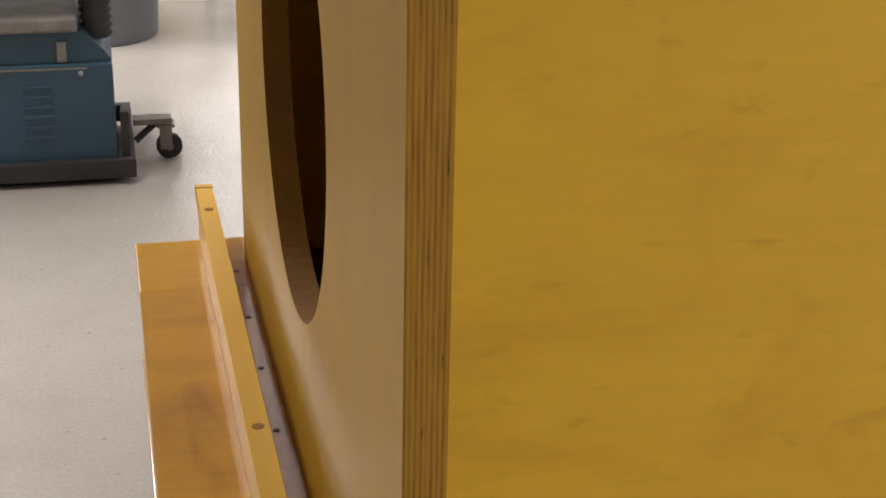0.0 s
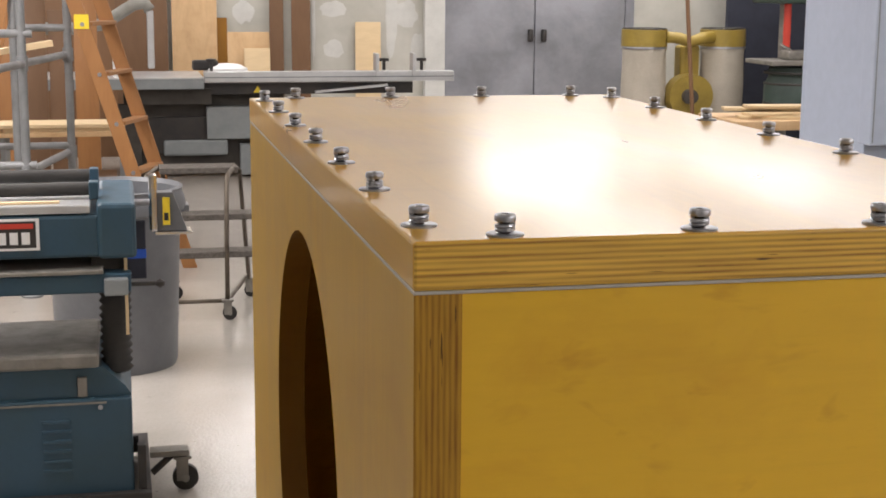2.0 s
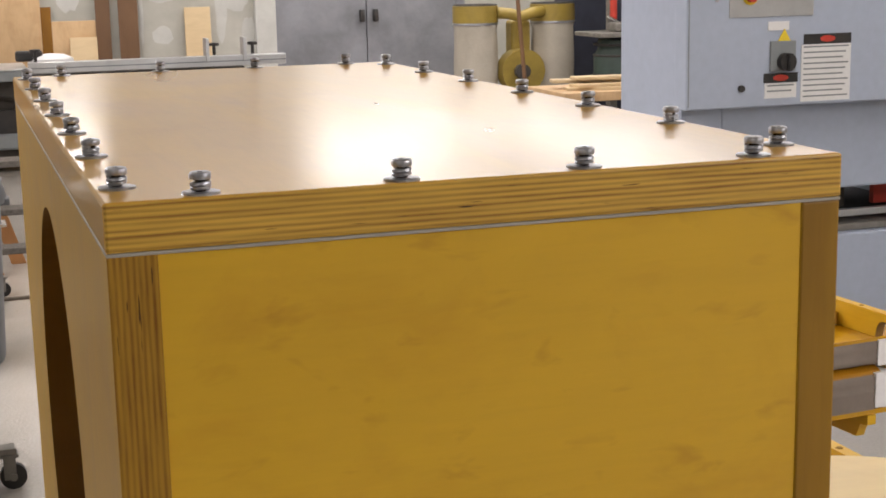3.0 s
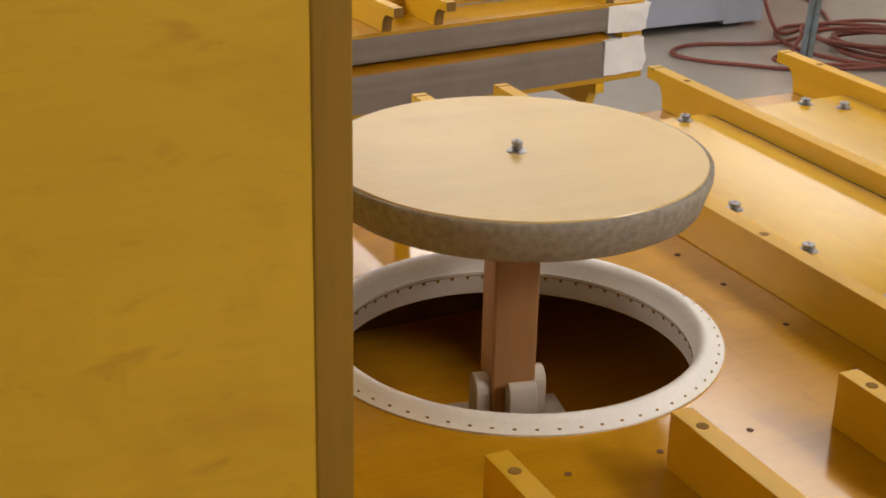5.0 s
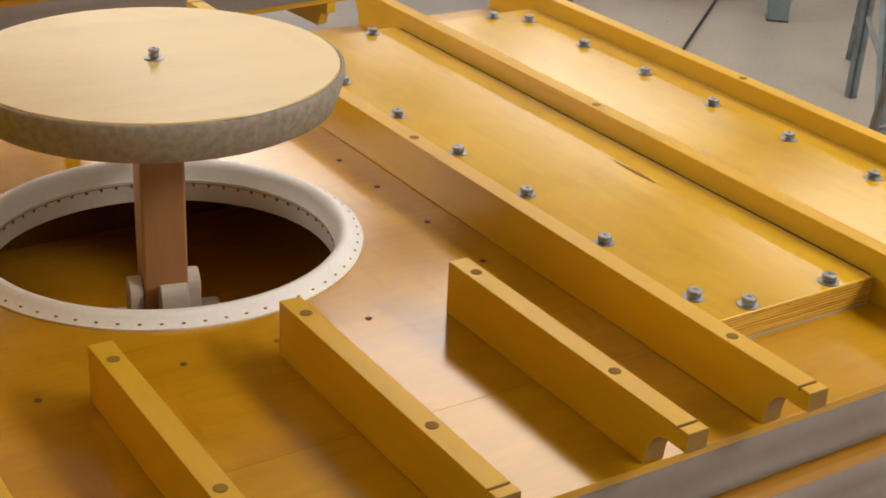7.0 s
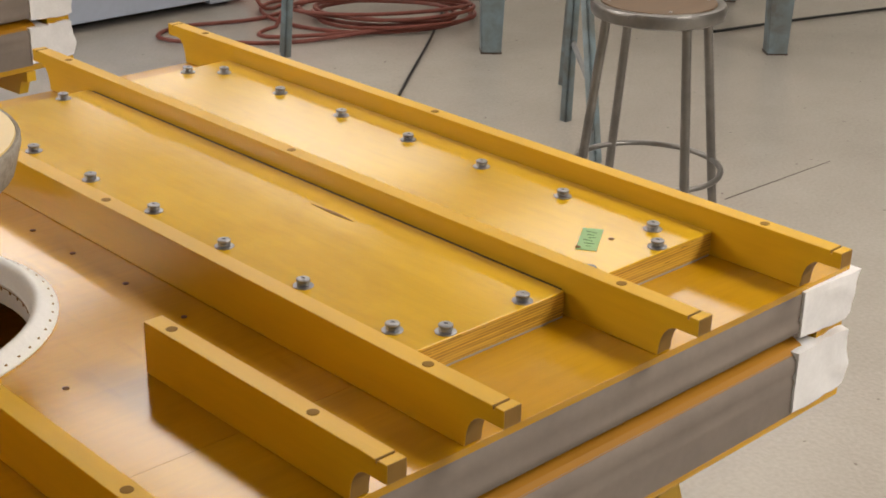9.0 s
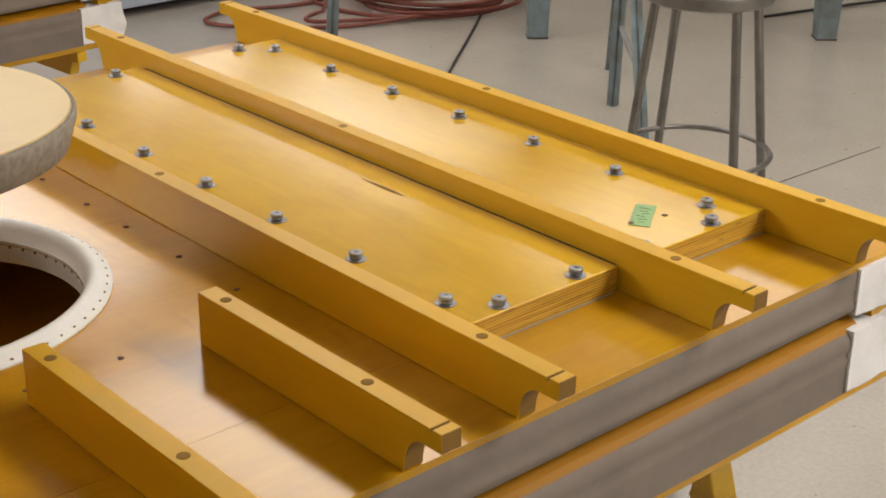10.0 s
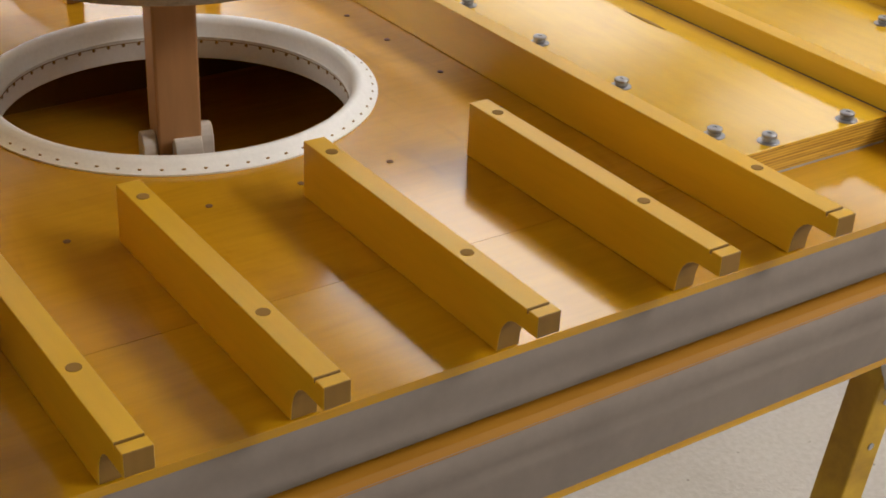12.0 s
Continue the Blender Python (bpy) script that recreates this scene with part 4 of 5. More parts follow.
# ---- sliding table saw ----
def table_saw():
    ob = thing("table_saw", (0.0, 12.2, 0), "large grey sliding table saw with aluminium fence", "table saw")
    part("table", box(-1.75, -0.27, 11.95, 12.9, 0.80, 0.888, 0.006), M_grey, ob)
    part("table_plate", box(-1.75, -0.27, 11.945, 12.9, 0.8885, 0.90, 0.002), M_alu, ob)
    part("slide", box(-0.265, 1.95, 11.98, 12.10, 0.855, 0.945, 0.006), M_alu, ob, "long aluminium crosscut fence")
    part("fence_groove", box(-0.262, 1.945, 11.972, 11.979, 0.893, 0.902), M_grey, ob)
    part("beam", box(-0.7, 1.6, 12.12, 12.45, 0.74, 0.84, 0.004), M_black, ob)
    # Saw cabinet and underside coloured nearly black for the shade below the table.
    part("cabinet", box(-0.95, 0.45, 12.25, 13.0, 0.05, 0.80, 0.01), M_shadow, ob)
    part("cabinet_front", box(-0.24, 0.45, 12.15, 12.245, 0.345, 0.63, 0.006), M_grey, ob)
    part("cabinet_panel", box(0.05, 0.45, 12.17, 12.245, 0.02, 0.298, 0.006), M_grey, ob)
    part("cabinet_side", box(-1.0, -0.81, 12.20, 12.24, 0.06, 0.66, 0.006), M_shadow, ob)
    part("under_table_shade", box(-0.9, -0.2, 12.1, 12.24, 0.66, 0.795), M_shadow, ob)
    # Solid black slab in place of the shade inside the cabinet opening.
    part("opening_shade", box(-0.80, -0.06, 12.20, 12.244, 0.22, 0.54, 0.006), M_black, ob, "black slab for the shade in the cabinet opening")
    part("sill", box(-0.62, -0.06, 12.16, 12.199, 0.20, 0.34, 0.02), M_grey, ob)
    for x in (-0.20, 1.32, 1.66):
        smooth(part("clamp_knob", tube((x, 12.03, 0.95), (x, 12.03, 1.03), 0.014, bm=lathe([(0.0, 1.03), (0.045, 1.03), (0.045, 1.055), (0, 1.06)], (x, 12.03, 0), 12)), M_black, ob))
    for x in (1.25, 1.58):
        part("flip_stop", box(x - 0.015, x + 0.015, 11.95, 12.1, 0.90, 1.10, 0.004), M_alu, ob)
    part("warning_label", extrude_profile([(0.17, 0.755), (0.24, 0.755), (0.205, 0.815)], "y", 12.108, 12.118), M_ylabel, ob)
    part("support_arm", box(0.7, 1.35, 11.99, 12.05, 0.78, 0.80, m=Matrix.Translation((1.0, 12, 0.79)) @ pose(0, 0, 0, 0, -5, 0) @ Matrix.Translation((-1.0, -12, -0.79))), M_alu, ob)
    smooth(part("guard_arm", sweep([(-2.0, 12.5, 1.30), (-1.35, 12.5, 1.30), (-1.1, 12.5, 1.34), (-0.95, 12.5, 1.44), (-0.84, 12.5, 1.51), (-0.74, 12.5, 1.52), (-0.70, 12.5, 1.46)], 0.055), M_guard, ob, "grey overhead guard hose"), 2)
    part("guard", box(-0.73, -0.67, 12.45, 12.55, 0.95, 1.46, 0.01), M_alu, ob)
    part("blade_hood", box(-0.35, -0.12, 12.3, 12.4, 0.94, 1.03, 0.02), M_black, ob)
    smooth(part("rag", lathe([(0.20, 0), (0.19, 0.05), (0.12, 0.085), (0.0, 0.095)], (-0.05, 12.4, 0.905), 16), M_wlabel, ob))
    return ob


table_saw()
simple("spray_bottle", (-0.98, 12.1, 0.90), "white plastic pump bottle on the saw table", "bottle", [("bottle", lathe([(0.05, 0.90), (0.055, 0.92), (0.055, 1.05), (0.025, 1.09), (0.022, 1.13), (0, 1.13)], (-0.98, 12.1, 0), 18), M_wlabel), ("pump", tube((-0.98, 12.1, 1.13), (-0.98, 12.1, 1.19), 0.018), M_wlabel)])

# ---- sheets and boards against the wall, wall patches, doors ----
for x0, x1, z1, mm, lab in ((-2.6, -1.0, 2.2, M_brown, "dark brown sheet leaning against the wall"), (-1.0, -0.50, 2.2, M_brown, "brown board leaning against the wall"), (-0.46, -0.02, 2.3, M_plywood, "tall raw plywood offcut leaning against the wall"),
                            (-0.02, 0.50, 1.22, M_plywood, "low raw plywood offcut leaning against the wall"), (0.50, 0.64, 2.2, M_brown, "narrow brown board leaning against the wall"), (0.72, 0.91, 2.3, M_brown, "narrow brown board leaning against the wall"),
                            # Last row is a dark strip added for the recess notched into the plywood.
                            (1.37, 1.63, 1.32, M_pine, "short pale pine board leaning against the wall"), (0.24, 0.50, 1.06, M_pine, "small pine offcut leaning against the wall"), (-0.06, 0.08, 1.36, M_inside, "dark brown strip standing for the notch in the plywood")):
    d = 0.05 if z1 < 1.2 else 0.0
    bm = box(x0, x1, 13.9 - d, 13.92 - d, 0, z1, 0.002)
    for v in bm.verts:
        v.co.y += 0.05 * v.co.z / z1
    simple("wall_board", ((x0 + x1) / 2, 13.9, 0), lab, "board", [("sheet", bm, mm)], "boards against the wall")
for k, (x, z, w, h) in enumerate(((0.25, 1.42, 0.16, 0.16), (1.15, 1.05, 0.14, 0.13), (1.9, 1.4, 0.18, 0.2), (1.15, 1.45, 0.2, 0.12), (2.02, 1.0, 0.1, 0.3), (0.95, 1.3, 0.03, 0.5), (1.75, 1.35, 0.09, 0.6))):
    bm = lathe([(0.5, 0), (0.5, 0.002), (0, 0.003)], (0, 0, 0), 18)
    for v in bm.verts:
        n = 1 + 0.3 * noise.noise(Vector((v.co.x * 4 + k * 7, v.co.y * 4, 0)))
        v.co = Vector((x + v.co.x * w * 2 * n * 0.7, 14.0 - v.co.z - 0.0005, z + v.co.y * h * 2 * n * 0.7))
    tagged(part("wall_patch", bm, M_patch, None), "smear of white joint compound on drywall", "wall patch", "wall patches", "structure")
part_wall = tagged(part("wall_pilaster", box(2.08, 2.29, 13.9, 13.998, 0, 3.3, 0.004), M_patch, None), "pale door jamb strip", "wall", kind="structure")
for n, x0, x1 in (("door_1", 2.29, 3.245), ("door_2", 3.255, 4.23)):
    d = part(n, box(x0, x1, 13.93, 13.98, 0.01, 2.2, 0.004), M_door, None)
    tagged(d, "plain grey metal workshop door, closed", "door", kind="structure")
    hx = x1 - 0.045 if n == "door_1" else x0 + 0.09
    smooth(part("door_handle", box(hx - 0.03, hx + 0.02, 13.86, 13.93, 1.12, 1.25, 0.015), M_black, d))
for b in ((2.2, 2.285, 13.92, 13.99, 0, 2.28), (4.235, 4.33, 13.92, 13.99, 0, 2.28), (2.285, 4.235, 13.92, 13.99, 2.205, 2.28)):
    tagged(part("trim", box(*b, 0.003), M_door, None), "grey steel door frame", "door frame", kind="structure")


# ---- dust collector ----
def dust_collector():
    ob = thing("dust_collector", (4.5, 12.9, 0), "mustard dust collector with two cloth bags", "dust collector")
    for x in (4.06, 4.88):
        smooth(part("drum", lathe([(0.21, 1.16), (0.225, 1.175), (0.225, 1.34), (0.21, 1.345), (0, 1.345)], (x, 12.85, 0), 32), M_collector, ob))
        bm = lathe([(0.0, 0.25), (0.19, 0.26), (0.215, 0.5), (0.22, 0.8), (0.21, 1.1), (0.222, 1.165)], (x, 12.85, 0), 40)
        for v in bm.verts:
            a = math.atan2(v.co.y - 12.85, v.co.x - x)
            v.co += Vector((math.cos(a), math.sin(a), 0)) * 0.012 * math.sin(a * 9 + v.co.z * 3) * noise.noise(v.co * 4 + Vector((0, 0, x)))
        smooth(part("bag", bm, M_cloth, ob, "off-white filter bag"), 2)
        smooth(part("hose_clamp", lathe([(0.226, 1.150), (0.229, 1.160), (0.226, 1.170)], (x, 12.85, 0), 32), M_steel, ob))
        part("leg", tube((x, 13.1, 0), (x, 13.1, 1.2), 0.02), M_collector, ob)
        smooth(part("hoop", lathe([(0.215, 1.346), (0.222, 1.352), (0.215, 1.358), (0.208, 1.352)], (x, 12.85, 0), 32, closed=True), M_black, ob))
    smooth(part("duct", sweep([(4.24, 12.72, 1.27), (4.36, 12.70, 1.26), (4.48, 12.69, 1.22), (4.60, 12.70, 1.26), (4.72, 12.72, 1.27)], 0.06, seg=12), M_collector, ob), 2)
    part("riser", box(4.42, 4.62, 12.78, 12.98, 0.75, 1.18, 0.03), M_collector, ob)
    bm = tube((4.48, 12.62, 0.67), (4.48, 12.80, 0.67), 0.225, seg=36)
    smooth(part("blower", bm, M_collector, ob))
    # Inlet mouth coloured dark for the shade inside it.
    smooth(part("inlet", tube((4.45, 12.55, 0.67), (4.45, 12.63, 0.67), 0.075, seg=24), M_shadow, ob))
    part("base", box(3.85, 5.1, 12.5, 13.1, 0.10, 0.16, 0.01), M_collector, ob)
    for x in (3.95, 5.0):
        caster(ob, x, 12.6, 0.03)
    return ob


collector = dust_collector()
collector.scale = (1, 1, 0.955)
simple("broom", (4.42, 12.35, 0), "long wooden broom leaning near the dust collector", "broom", [("handle", tube((4.42, 12.35, 0.1), (4.26, 12.40, 2.2), 0.020), M_brown), ("head", box(4.26, 4.58, 12.31, 12.39, 0.0, 0.11, 0.01), M_brown)])

# ---- drill press in front of a dark panel ----
simple("dark_partition", (6.0, 13.4, 0), "dark navy free-standing partition panel", "partition", [("panel", box(5.16, 7.4, 13.4, 13.46, 0, 2.6, 0.004), M_navy)])


def drill_press():
    ob = thing("drill_press", (5.4, 12.0, 0), "dark green drill press with red handle parts", "drill press")
    part("base", box(5.1, 5.8, 11.7, 12.3, 0, 0.10, 0.01), M_dgreen, ob)
    smooth(part("column", tube((5.42, 12.2, 0.10), (5.42, 12.2, 2.0), 0.055, seg=24), M_cast, ob))
    smooth(part("motor", lathe([(0.24, 0.42), (0.26, 0.46), (0.26, 0.80), (0.22, 0.87), (0.22, 0.96), (0, 0.96)], (5.40, 11.95, 0), 28), M_dgreen, ob))
    for z in (0.62, 0.80, 0.90):
        smooth(part("band", lathe([(0.264, z), (0.268, z + 0.01), (0.264, z + 0.02)], (5.40, 11.95, 0), 28), M_black, ob))
    part("table", box(5.05, 5.80, 11.65, 12.25, 0.99, 1.03, 0.006), M_cast, ob)
    part("vise", box(5.28, 5.6, 11.8, 12.0, 1.031, 1.12, 0.02), M_cast, ob)
    smooth(part("spindle", tube((5.30, 11.9, 1.15), (5.30, 11.9, 1.75), 0.035), M_red, ob, "red spindle guard"))
    smooth(part("feed_lever", tube((5.22, 11.85, 1.18), (5.36, 11.85, 1.10), 0.012), M_chrome, ob))
    part("head", box(5.15, 5.75, 11.75, 12.4, 1.55, 2.0, 0.03), M_dgreen, ob)
    return ob


press = drill_press()
press.location.x -= 0.19
for k, (x0, y0, z, a) in enumerate(((2.90, 7.9, 0.8705, -12), (2.96, 7.85, 0.8915, 4), (2.86, 8.05, 0.9125, -14), (2.98, 7.95, 0.9335, -8))):
    m = Matrix.Translation((x0, y0, z)) @ pose(0, 0, 0, 0, 0, a)
    simple("lumber_board", (x0 + 0.4, y0, z), "rough sawn pale board in a low stack", "board", [("plank", box(0, 1.0 - 0.08 * k, 0, 0.14, 0, 0.020, 0.002, m=m), M_pine)], "stacked lumber")
simple("lumber_cart", (3.4, 8.05, 0), "plain dark cart under a stack of lumber", "cart", [("deck", box(2.82, 4.1, 7.75, 8.4, 0.81, 0.87, 0.006), M_plywood), ("leg", box(2.9, 2.96, 7.8, 7.86, 0, 0.81), M_brown), ("leg", box(3.95, 4.01, 7.8, 7.86, 0, 0.81), M_brown), ("leg", box(2.9, 2.96, 8.3, 8.36, 0, 0.81), M_brown), ("leg", box(3.95, 4.01, 8.3, 8.36, 0, 0.81), M_brown)])


# ---- wide belt sander ----
def sander():
    ob = thing("belt_sander", (2.66, 4.9, 0), "pale grey wide belt sander with control cabinet", "sanding machine")
    y = 4.35
    part("column", box(1.855, 2.04, y, 4.88, 0.04, 2.1, 0.006), M_sander, ob)
    part("base", box(2.042, 3.25, y + 0.01, 5.3, 0.04, 0.545, 0.006), M_sander, ob)
    part("side_column", box(3.252, 3.47, y + 0.02, 5.3, 0.02, 2.1, 0.006), M_sander, ob)
    part("window", box(3.262, 3.40, y + 0.012, y + 0.0198, 0.64, 0.78, 0.002), M_shadow, ob)
    part("hood", box(2.042, 3.25, y + 0.005, 5.3, 0.745, 2.1, 0.01), M_sander, ob)
    part("feed_bed", box(2.042, 3.25, y + 0.06, 5.25, 0.547, 0.575, 0.004), M_cast, ob)
    part("pressure_bar", box(2.05, 3.24, y + 0.10, y + 0.14, 0.60, 0.63, 0.004), M_alu, ob)
    part("feed_belt", box(2.06, 3.23, y + 0.3, 5.2, 0.576, 0.60, 0.01), M_rubber, ob)
    for x, mm in ((2.45, M_shadow), (2.62, M_plywood), (2.70, M_shadow), (2.95, M_red), (3.05, M_shadow)):
        part("roller_guard", box(x, x + 0.10, y + 0.25, y + 0.28, 0.62, 0.74), mm, ob)
    cab = part("control_cabinet", box(1.825, 3.2, y - 0.10, y - 0.0005, 1.118, 2.0, 0.006), M_sander, ob)
    f = y - 0.10
    part("seam", box(1.883, 1.887, f - 0.002, f, 1.13, 1.99), M_grey, cab)
    panel = part("button_plate", box(2.06, 2.44, f - 0.004, f - 0.0004, 1.475, 1.95, 0.001), M_alu, cab, "brushed control plate")
    for x, z, r_, mm in ((2.15, 1.555, 0.022, M_red), (2.28, 1.555, 0.010, M_black), (2.33, 1.555, 0.010, M_red), (2.16, 1.655, 0.012, M_wlabel), (2.24, 1.655, 0.012, M_red), (2.31, 1.655, 0.012, M_black)):
        smooth(part("button", tube((x, f - 0.03, z), (x, f - 0.004, z), r_, seg=20), mm, panel))
    smooth(part("button_collar", tube((2.15, f - 0.012, 1.555), (2.15, f - 0.0042, 1.555), 0.032, seg=24), M_ylabel, panel))
    part("logo_bar", box(1.925, 2.065, f - 0.003, f - 0.0004, 1.612, 1.632), M_bluetape, cab, "blue bar mark")
    part("logo_bar", box(2.40, 2.56, f - 0.003, f - 0.0042 + 0.0038, 1.60, 1.64), M_bluetape, cab)
    for z in (1.545, 1.575):
        part("stud", tube((2.005, f - 0.006, z), (2.005, f, z), 0.008), M_steel, cab)
    part("notice", box(2.235, 2.33, f - 0.0035, f - 0.0004, 1.42, 1.455), M_wlabel, cab)
    sw = part("switch_plate", box(2.245, 2.36, f - 0.012, f - 0.0004, 1.258, 1.378, 0.003), M_grey, cab)
    part("switch_knob", tube((2.308, f - 0.045, 1.295), (2.308, f - 0.012, 1.295), 0.036, seg=20, bm=box(2.30, 2.316, f - 0.065, f - 0.045, 1.26, 1.33, 0.003)), M_black, sw)
    part("warning_triangle", extrude_profile([(2.28, 1.378), (2.335, 1.378), (2.308, 1.425)], "y", f - 0.008, f - 0.0042), M_ylabel, cab)
    for x0, x1, z0, z1, mm in ((2.22, 2.375, 1.212, 1.250, M_black), (2.225, 2.37, 1.150, 1.210, M_wlabel), (2.40, 2.62, 1.36, 1.40, M_black), (2.39, 2.62, 1.13, 1.358, M_wlabel)):
        lab = part("notice", box(x0, x1, f - 0.0035, f - 0.0004, z0, z1), mm, cab)
        if mm is M_wlabel:
            for k in range(int((z1 - z0) / 0.022)):
                part("text_bar", box(x0 + 0.01, x1 - 0.012 - 0.012 * (k % 3), f - 0.0042, f - 0.0036, z1 - 0.012 - 0.022 * k, z1 - 0.006 - 0.022 * k), M_grey, lab)
        else:
            bm = tube((( x0 + x1) / 2, f - 0.0046, (z0 + z1) / 2), ((x0 + x1) / 2, f - 0.0036, (z0 + z1) / 2), 0.5, seg=20)
            for v in bm.verts:
                v.co.x = (x0 + x1) / 2 + (v.co.x - (x0 + x1) / 2) * 0.07
                v.co.z = (z0 + z1) / 2 + (v.co.z - (z0 + z1) / 2) * 0.026
            part("red_mark", bm, M_red, lab)
    smooth(part("lock", tube((2.118, f - 0.012, 1.195), (2.118, f, 1.195), 0.014, seg=16), M_black, cab))
    for c in cab.children:
        c.location.x -= 0.05
    # air line on the right
    smooth(part("air_valve", tube((3.15, y - 0.06, 0.485), (3.25, y - 0.06, 0.468), 0.018, bm=tube((3.19, y - 0.06, 0.40), (3.19, y - 0.06, 0.53), 0.012, bm=tube((3.16, y - 0.09, 0.51), (3.23, y - 0.04, 0.515), 0.010))), M_black, ob, "black air valve"))
    smooth(part("air_fitting", tube((3.25, y - 0.06, 0.465), (3.31, y - 0.07, 0.36), 0.013), M_collector, ob, "brass fitting"))
    for x in (1.95, 3.36):
        for yy in (4.45, 5.15):
            part("foot", tube((x, yy, 0), (x, yy, 0.04), 0.04), M_black, ob)
    part("toe_kick", box(2.0, 3.3, 4.5, 5.2, 0.0, 0.04), M_shadow, ob)
    return ob


sander()

# ---- red barrel ----
simple("red_barrel", (4.50, 5.55, 0), "dark red steel barrel on the floor", "barrel", [("body", lathe([(0.28, 0), (0.29, 0.01), (0.285, 0.03), (0.285, 0.28), (0.295, 0.30), (0.285, 0.32), (0.285, 0.57), (0.295, 0.59), (0.285, 0.61), (0.285, 0.86), (0.29, 0.88), (0.0, 0.875)], (4.50, 5.55, 0), 40), M_barrel)])

# ---- red air hose in loose coils ----
random.seed(5)
pts = [(3.31, 4.28, 0.36), (3.36, 4.22, 0.14), (3.40, 4.15, 0.02)]
n = 260
loops = [(random.uniform(-0.14, 0.14), random.uniform(-0.13, 0.13), random.uniform(0.24, 0.50), random.uniform(0.15, 0.34), random.uniform(-0.5, 0.5)) for _ in range(9)]
for k in range(n):
    a = 2 * math.pi * k / 40
    u = k / 40
    i, w = int(u), u - int(u)
    w = w * w * (3 - 2 * w)
    ox, oy, rx, ry, tw = (p + (q - p) * w for p, q in zip(loops[i], loops[i + 1]))
    t = 0.6 + tw
    dx, dy = rx * math.cos(a + 2.4), ry * math.sin(a + 2.4)
    pts.append((3.66 + ox + dx * math.cos(-t) - dy * math.sin(-t), 3.80 + oy + dx * math.sin(-t) + dy * math.cos(-t), 0.010 + 0.016 * (u % 5) + 0.006 * math.sin(a * 2.3)))
pts += [(3.2, 3.62, 0.012), (2.95, 3.80, 0.012), (2.80, 3.95, 0.012), (2.78, 4.08, 0.012), (2.95, 4.15, 0.012), (3.3, 4.05, 0.012), (3.7, 4.2, 0.012), (3.9, 4.5, 0.012), (4.0, 4.8, 0.012)]
fine = []
for i in range(len(pts) - 1):
    p0, p1, p2, p3 = (Vector(pts[max(i - 1, 0)]), Vector(pts[i]), Vector(pts[i + 1]), Vector(pts[min(i + 2, len(pts) - 1)]))
    for u in ((0.0,) if 3 < i < n else (0.0, 0.25, 0.5, 0.75)):
        fine.append(0.5 * ((2 * p1) + (p2 - p0) * u + (2 * p0 - 5 * p1 + 4 * p2 - p3) * u * u + (3 * p1 - p0 - 3 * p2 + p3) * u ** 3))
simple("air_hose", (3.6, 3.8, 0), "red rubber air hose in loose coils on the floor", "hose", [("hose", sweep(fine, 0.0088, seg=8), M_hose), ("coupling", tube((3.98, 4.74, 0.014), (4.02, 4.86, 0.014), 0.014), M_collector, "brass coupling"), ("coupling", tube((3.305, 4.285, 0.375), (3.32, 4.27, 0.33), 0.0135), M_collector, "brass coupling")])
cab_pts = []
for k in range(25):
    u = k / 24
    cab_pts.append((2.45 + 2.4 * u, 2.30 + 2.02 * u + 0.03 * math.sin(math.pi * u) + 0.015 * math.sin(9 * u), 0.007))
simple("power_cable", (3.5, 3.2, 0), "thin black power cable across the floor", "cable", [("cord", sweep(cab_pts, 0.0055, seg=8), M_cable)])
simple("power_cable", (5.4, 2.6, 0), "thin black power cable behind the bench", "cable", [("cord", sweep([(4.7, 2.62, 0.007), (5.2, 2.5, 0.007), (5.9, 2.3, 0.007)], 0.0065, seg=8), M_cable)])


# ---- work bench on blue-grey sheet legs ----
def bench():
    ob = thing("work_bench", (4.6, 2.9, 0), "heavy work bench on blue-grey folded steel legs", "work bench")
    for x, y in ((3.72, 3.03), (4.63, 2.25), (4.35, 3.75), (5.25, 2.97)):
        bm = box(-0.055, 0.055, -0.05, 0.05, 0.0, 0.82, 0.004, m=None)
        for v in bm.verts:
            v.co.x, v.co.y = v.co.x * (0.75 + 0.6 * v.co.z), v.co.y * (0.8 + 0.3 * v.co.z)
        bmesh.ops.transform(bm, matrix=Matrix.Translation((x, y, 0)) @ pose(0, 0, 0, 0, 0, -40), verts=bm.verts)
        leg = part("leg", bm, M_bench, ob)
        part("foot_plate", box(-0.044, 0.044, -0.041, 0.041, 0.0, 0.008, 0.002, m=Matrix.Translation((x, y, 0.0)) @ pose(0, 0, 0, 0, 0, -40)), M_dark, leg, "dark steel foot")
    bm = box(-0.8, 0.8, -0.5, 0.5, 0.82, 0.88, 0.006, m=Matrix.Translation((4.49, 3.0, 0)) @ pose(0, 0, 0, 0, 0, -40))
    part("top", bm, M_plywood, ob)
    return ob


bench()


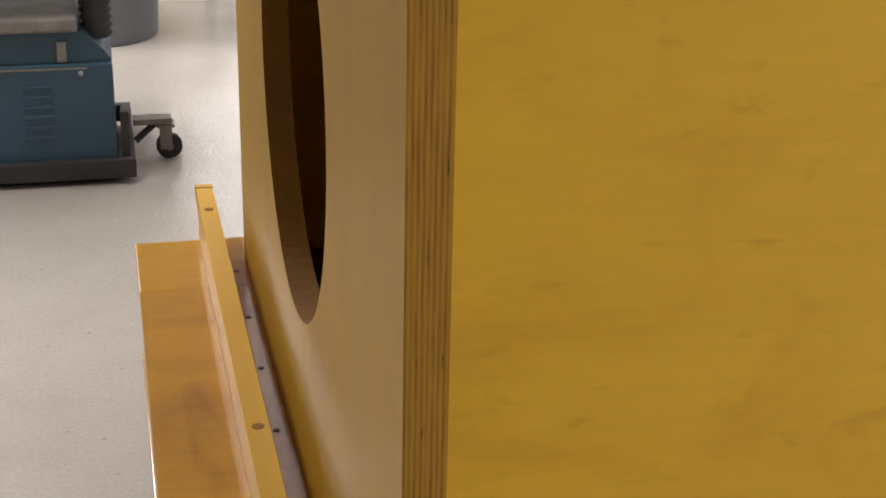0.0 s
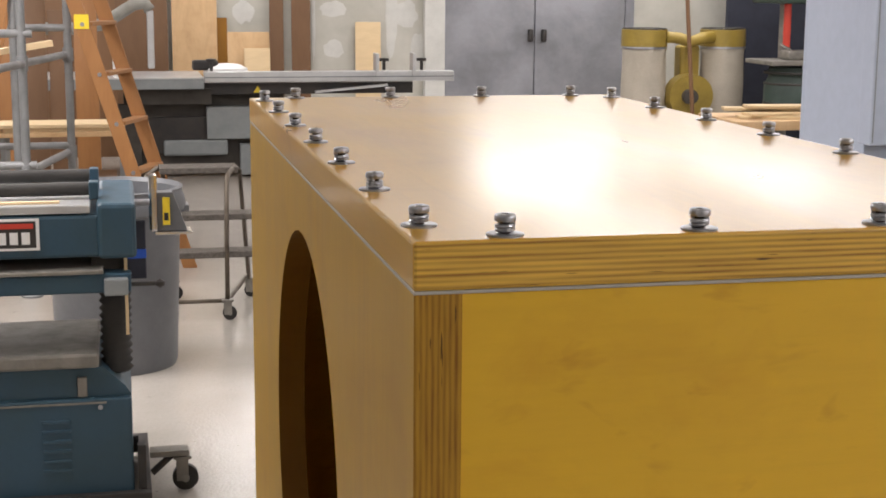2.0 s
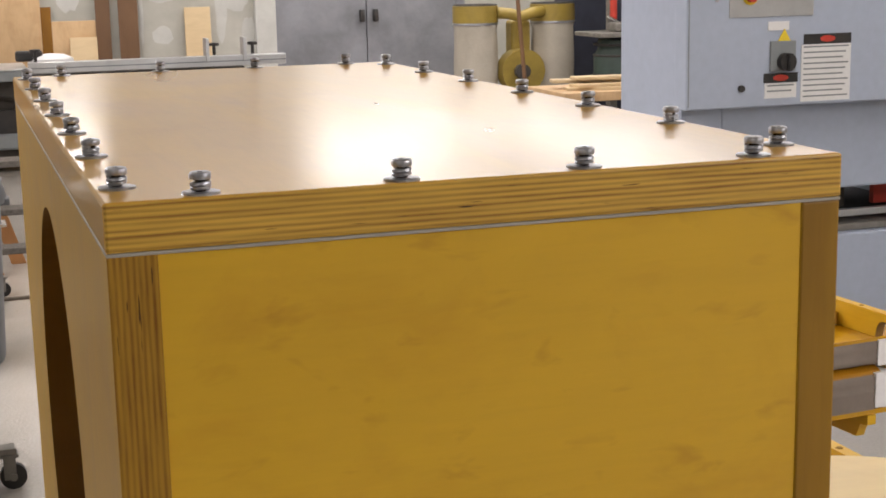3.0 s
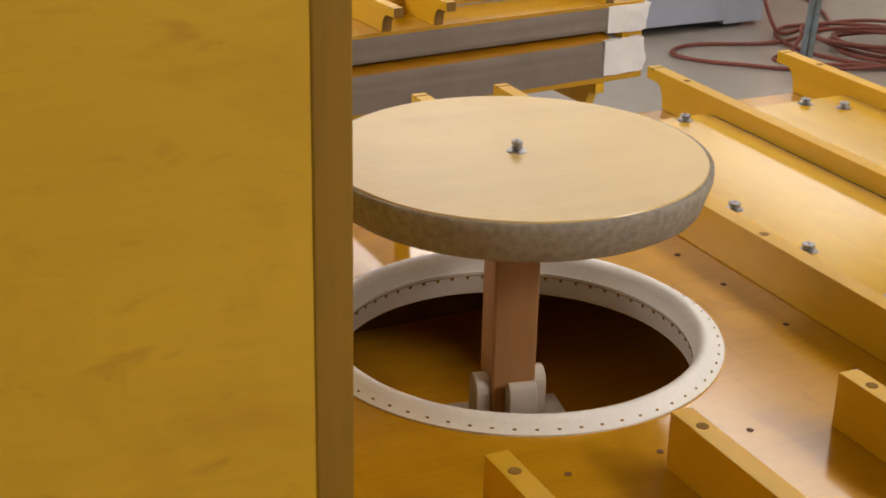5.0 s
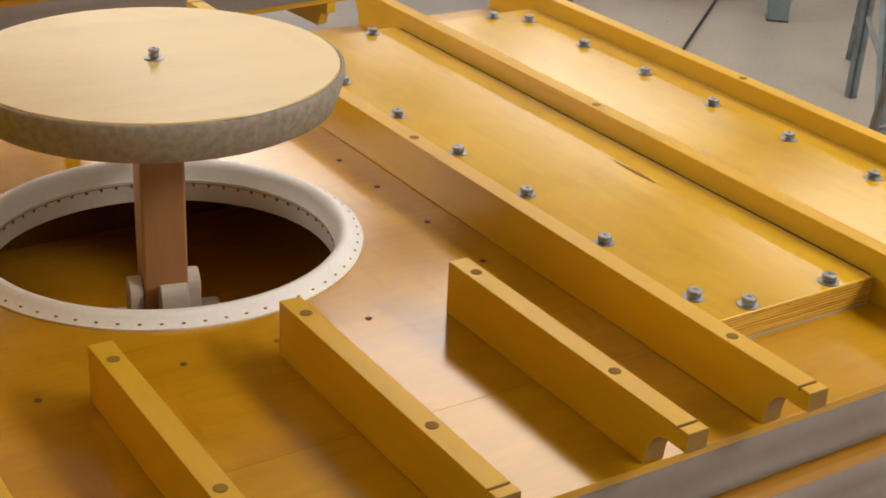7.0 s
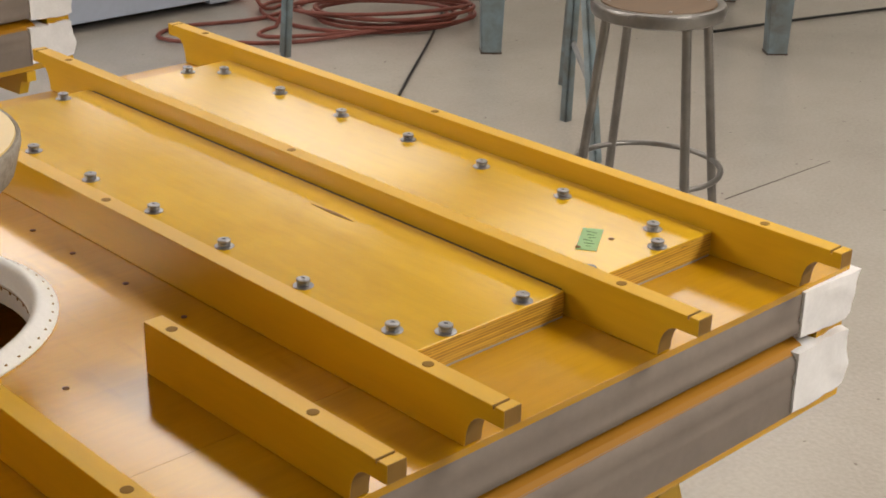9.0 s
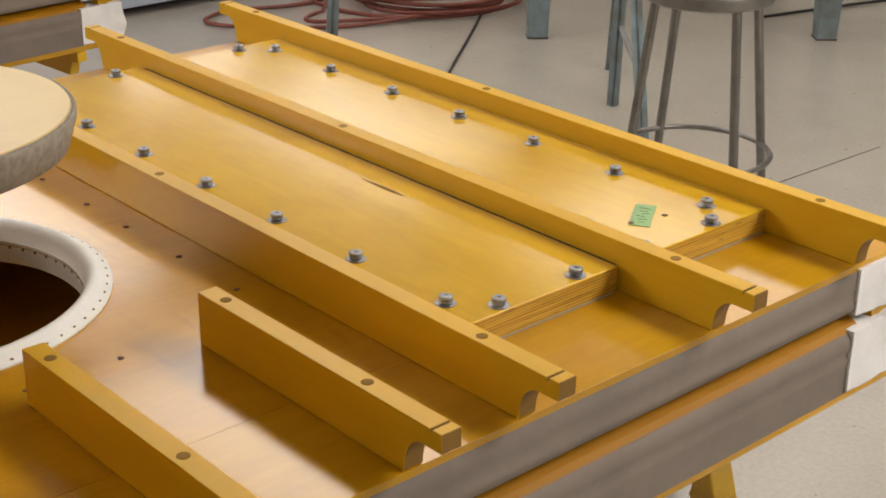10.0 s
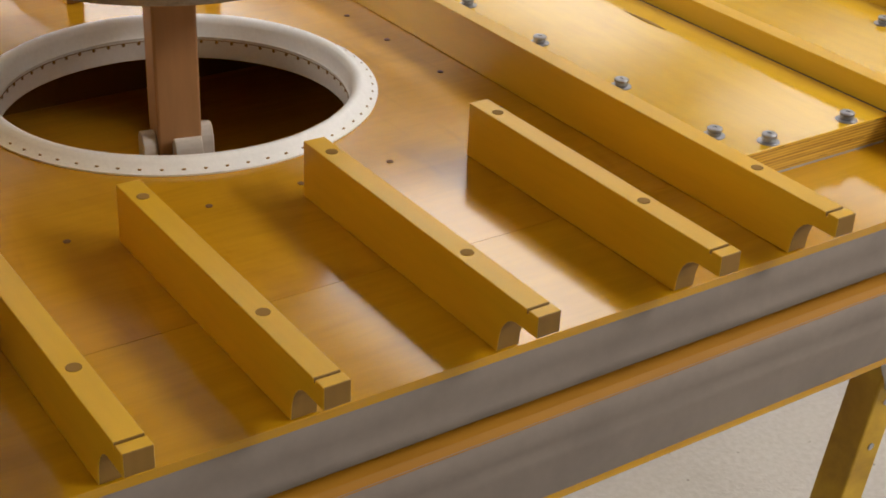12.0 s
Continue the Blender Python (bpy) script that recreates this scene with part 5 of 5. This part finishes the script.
# ---- steel trestle legs beside the stool, and a folding stand leg ----
def trestle(name, x, y, h, feet, label):
    ob = thing(name, (x, y, 0), label, "steel stand")
    for fx, fy in feet:
        bm = box(-0.016, 0.016, -0.004, 0.004, 0, 1, 0.0)
        box(-0.016, -0.008, -0.004, 0.024, 0, 1, 0.0, bm=bm)
        for v in bm.verts:
            k = v.co.z
            v.co = Vector((fx + v.co.x + (x - fx) * k, fy + v.co.y + (y - fy) * k, h * k))
        part("leg", bm, M_bench, ob)
    a, b = feet[0], feet[1]
    k = 0.36
    part("brace", tube((a[0] + (x - a[0]) * k, a[1] + (y - a[1]) * k, h * k), (b[0] + (x - b[0]) * 0.25, b[1] + (y - b[1]) * 0.25, h * 0.25), 0.010), M_pipe, ob)
    part("head", box(x - 0.2, x + 0.2, y - 0.03, y + 0.03, h, h + 0.03, 0.003), M_bench, ob)
    return ob


trestle("steel_trestle", 3.28, 2.18, 0.80, [(3.27, 2.19), (3.01, 1.82), (3.6, 2.5)], "blue-grey angle steel stand with a brace")
trestle("steel_trestle", 3.16, 3.60, 0.80, [(3.02, 3.50), (3.06, 3.56)], "grey angle steel folding stand near the hose")


def stool():
    cx, cy, h = 2.474, 1.200, 0.742
    ob = thing("stool", (cx, cy, 0), "round grey steel shop stool with worn hardboard seat", "stool")
    smooth(part("seat_pan", lathe([(0.0, h - 0.042), (0.160, h - 0.042), (0.173, h - 0.036), (0.178, h - 0.015), (0.173, h - 0.003), (0.160, h), (0.152, h - 0.005), (0.0, h - 0.005)], (cx, cy, 0), 56), M_stool, ob, "rounded steel seat rim"), 0.8)
    seat = smooth(part("seat", lathe([(0.151, h - 0.0045), (0.150, h - 0.001), (0.0, h + 0.001)], (cx, cy, 0), 48), M_seat, ob, "worn brown hardboard insert"))
    for k in range(4):
        a = 0.9 + k * math.pi / 2
        placed("rivet", SCREW_W, (cx + 0.132 * math.cos(a), cy + 0.132 * math.sin(a), h - 0.0004), seat)
    turn = radians(-22)
    for k in range(4):
        a = turn + k * math.pi / 2
        c, s = math.cos(a), math.sin(a)
        smooth(part("leg", tube((cx + 0.238 * c, cy + 0.238 * s, 0.0), (cx + 0.150 * c, cy + 0.150 * s, h - 0.04), 0.0125, seg=16), M_stool, ob))
    ring = [(cx + 0.199 * math.cos(2 * math.pi * k / 48), cy + 0.199 * math.sin(2 * math.pi * k / 48), 0.284) for k in range(48)]
    smooth(part("foot_ring", sweep(ring, 0.008, closed=True), M_stool, ob), 2)
    return ob


stool()
for a, b in (((3.06, 1.34), (3.62, 1.325)),):
    d = Vector((b[0] - a[0], b[1] - a[1], 0))
    m = Matrix.Translation((a[0], a[1], 0)) @ Matrix.Rotation(math.atan2(d.y, d.x), 4, "Z")
    tagged(part("floor_joint", box(0, d.length, -0.0018, 0.0018, 0.0003, 0.0011, m=m), M_dark, None), "thin dark crack line in the concrete", "floor joint", kind="structure")
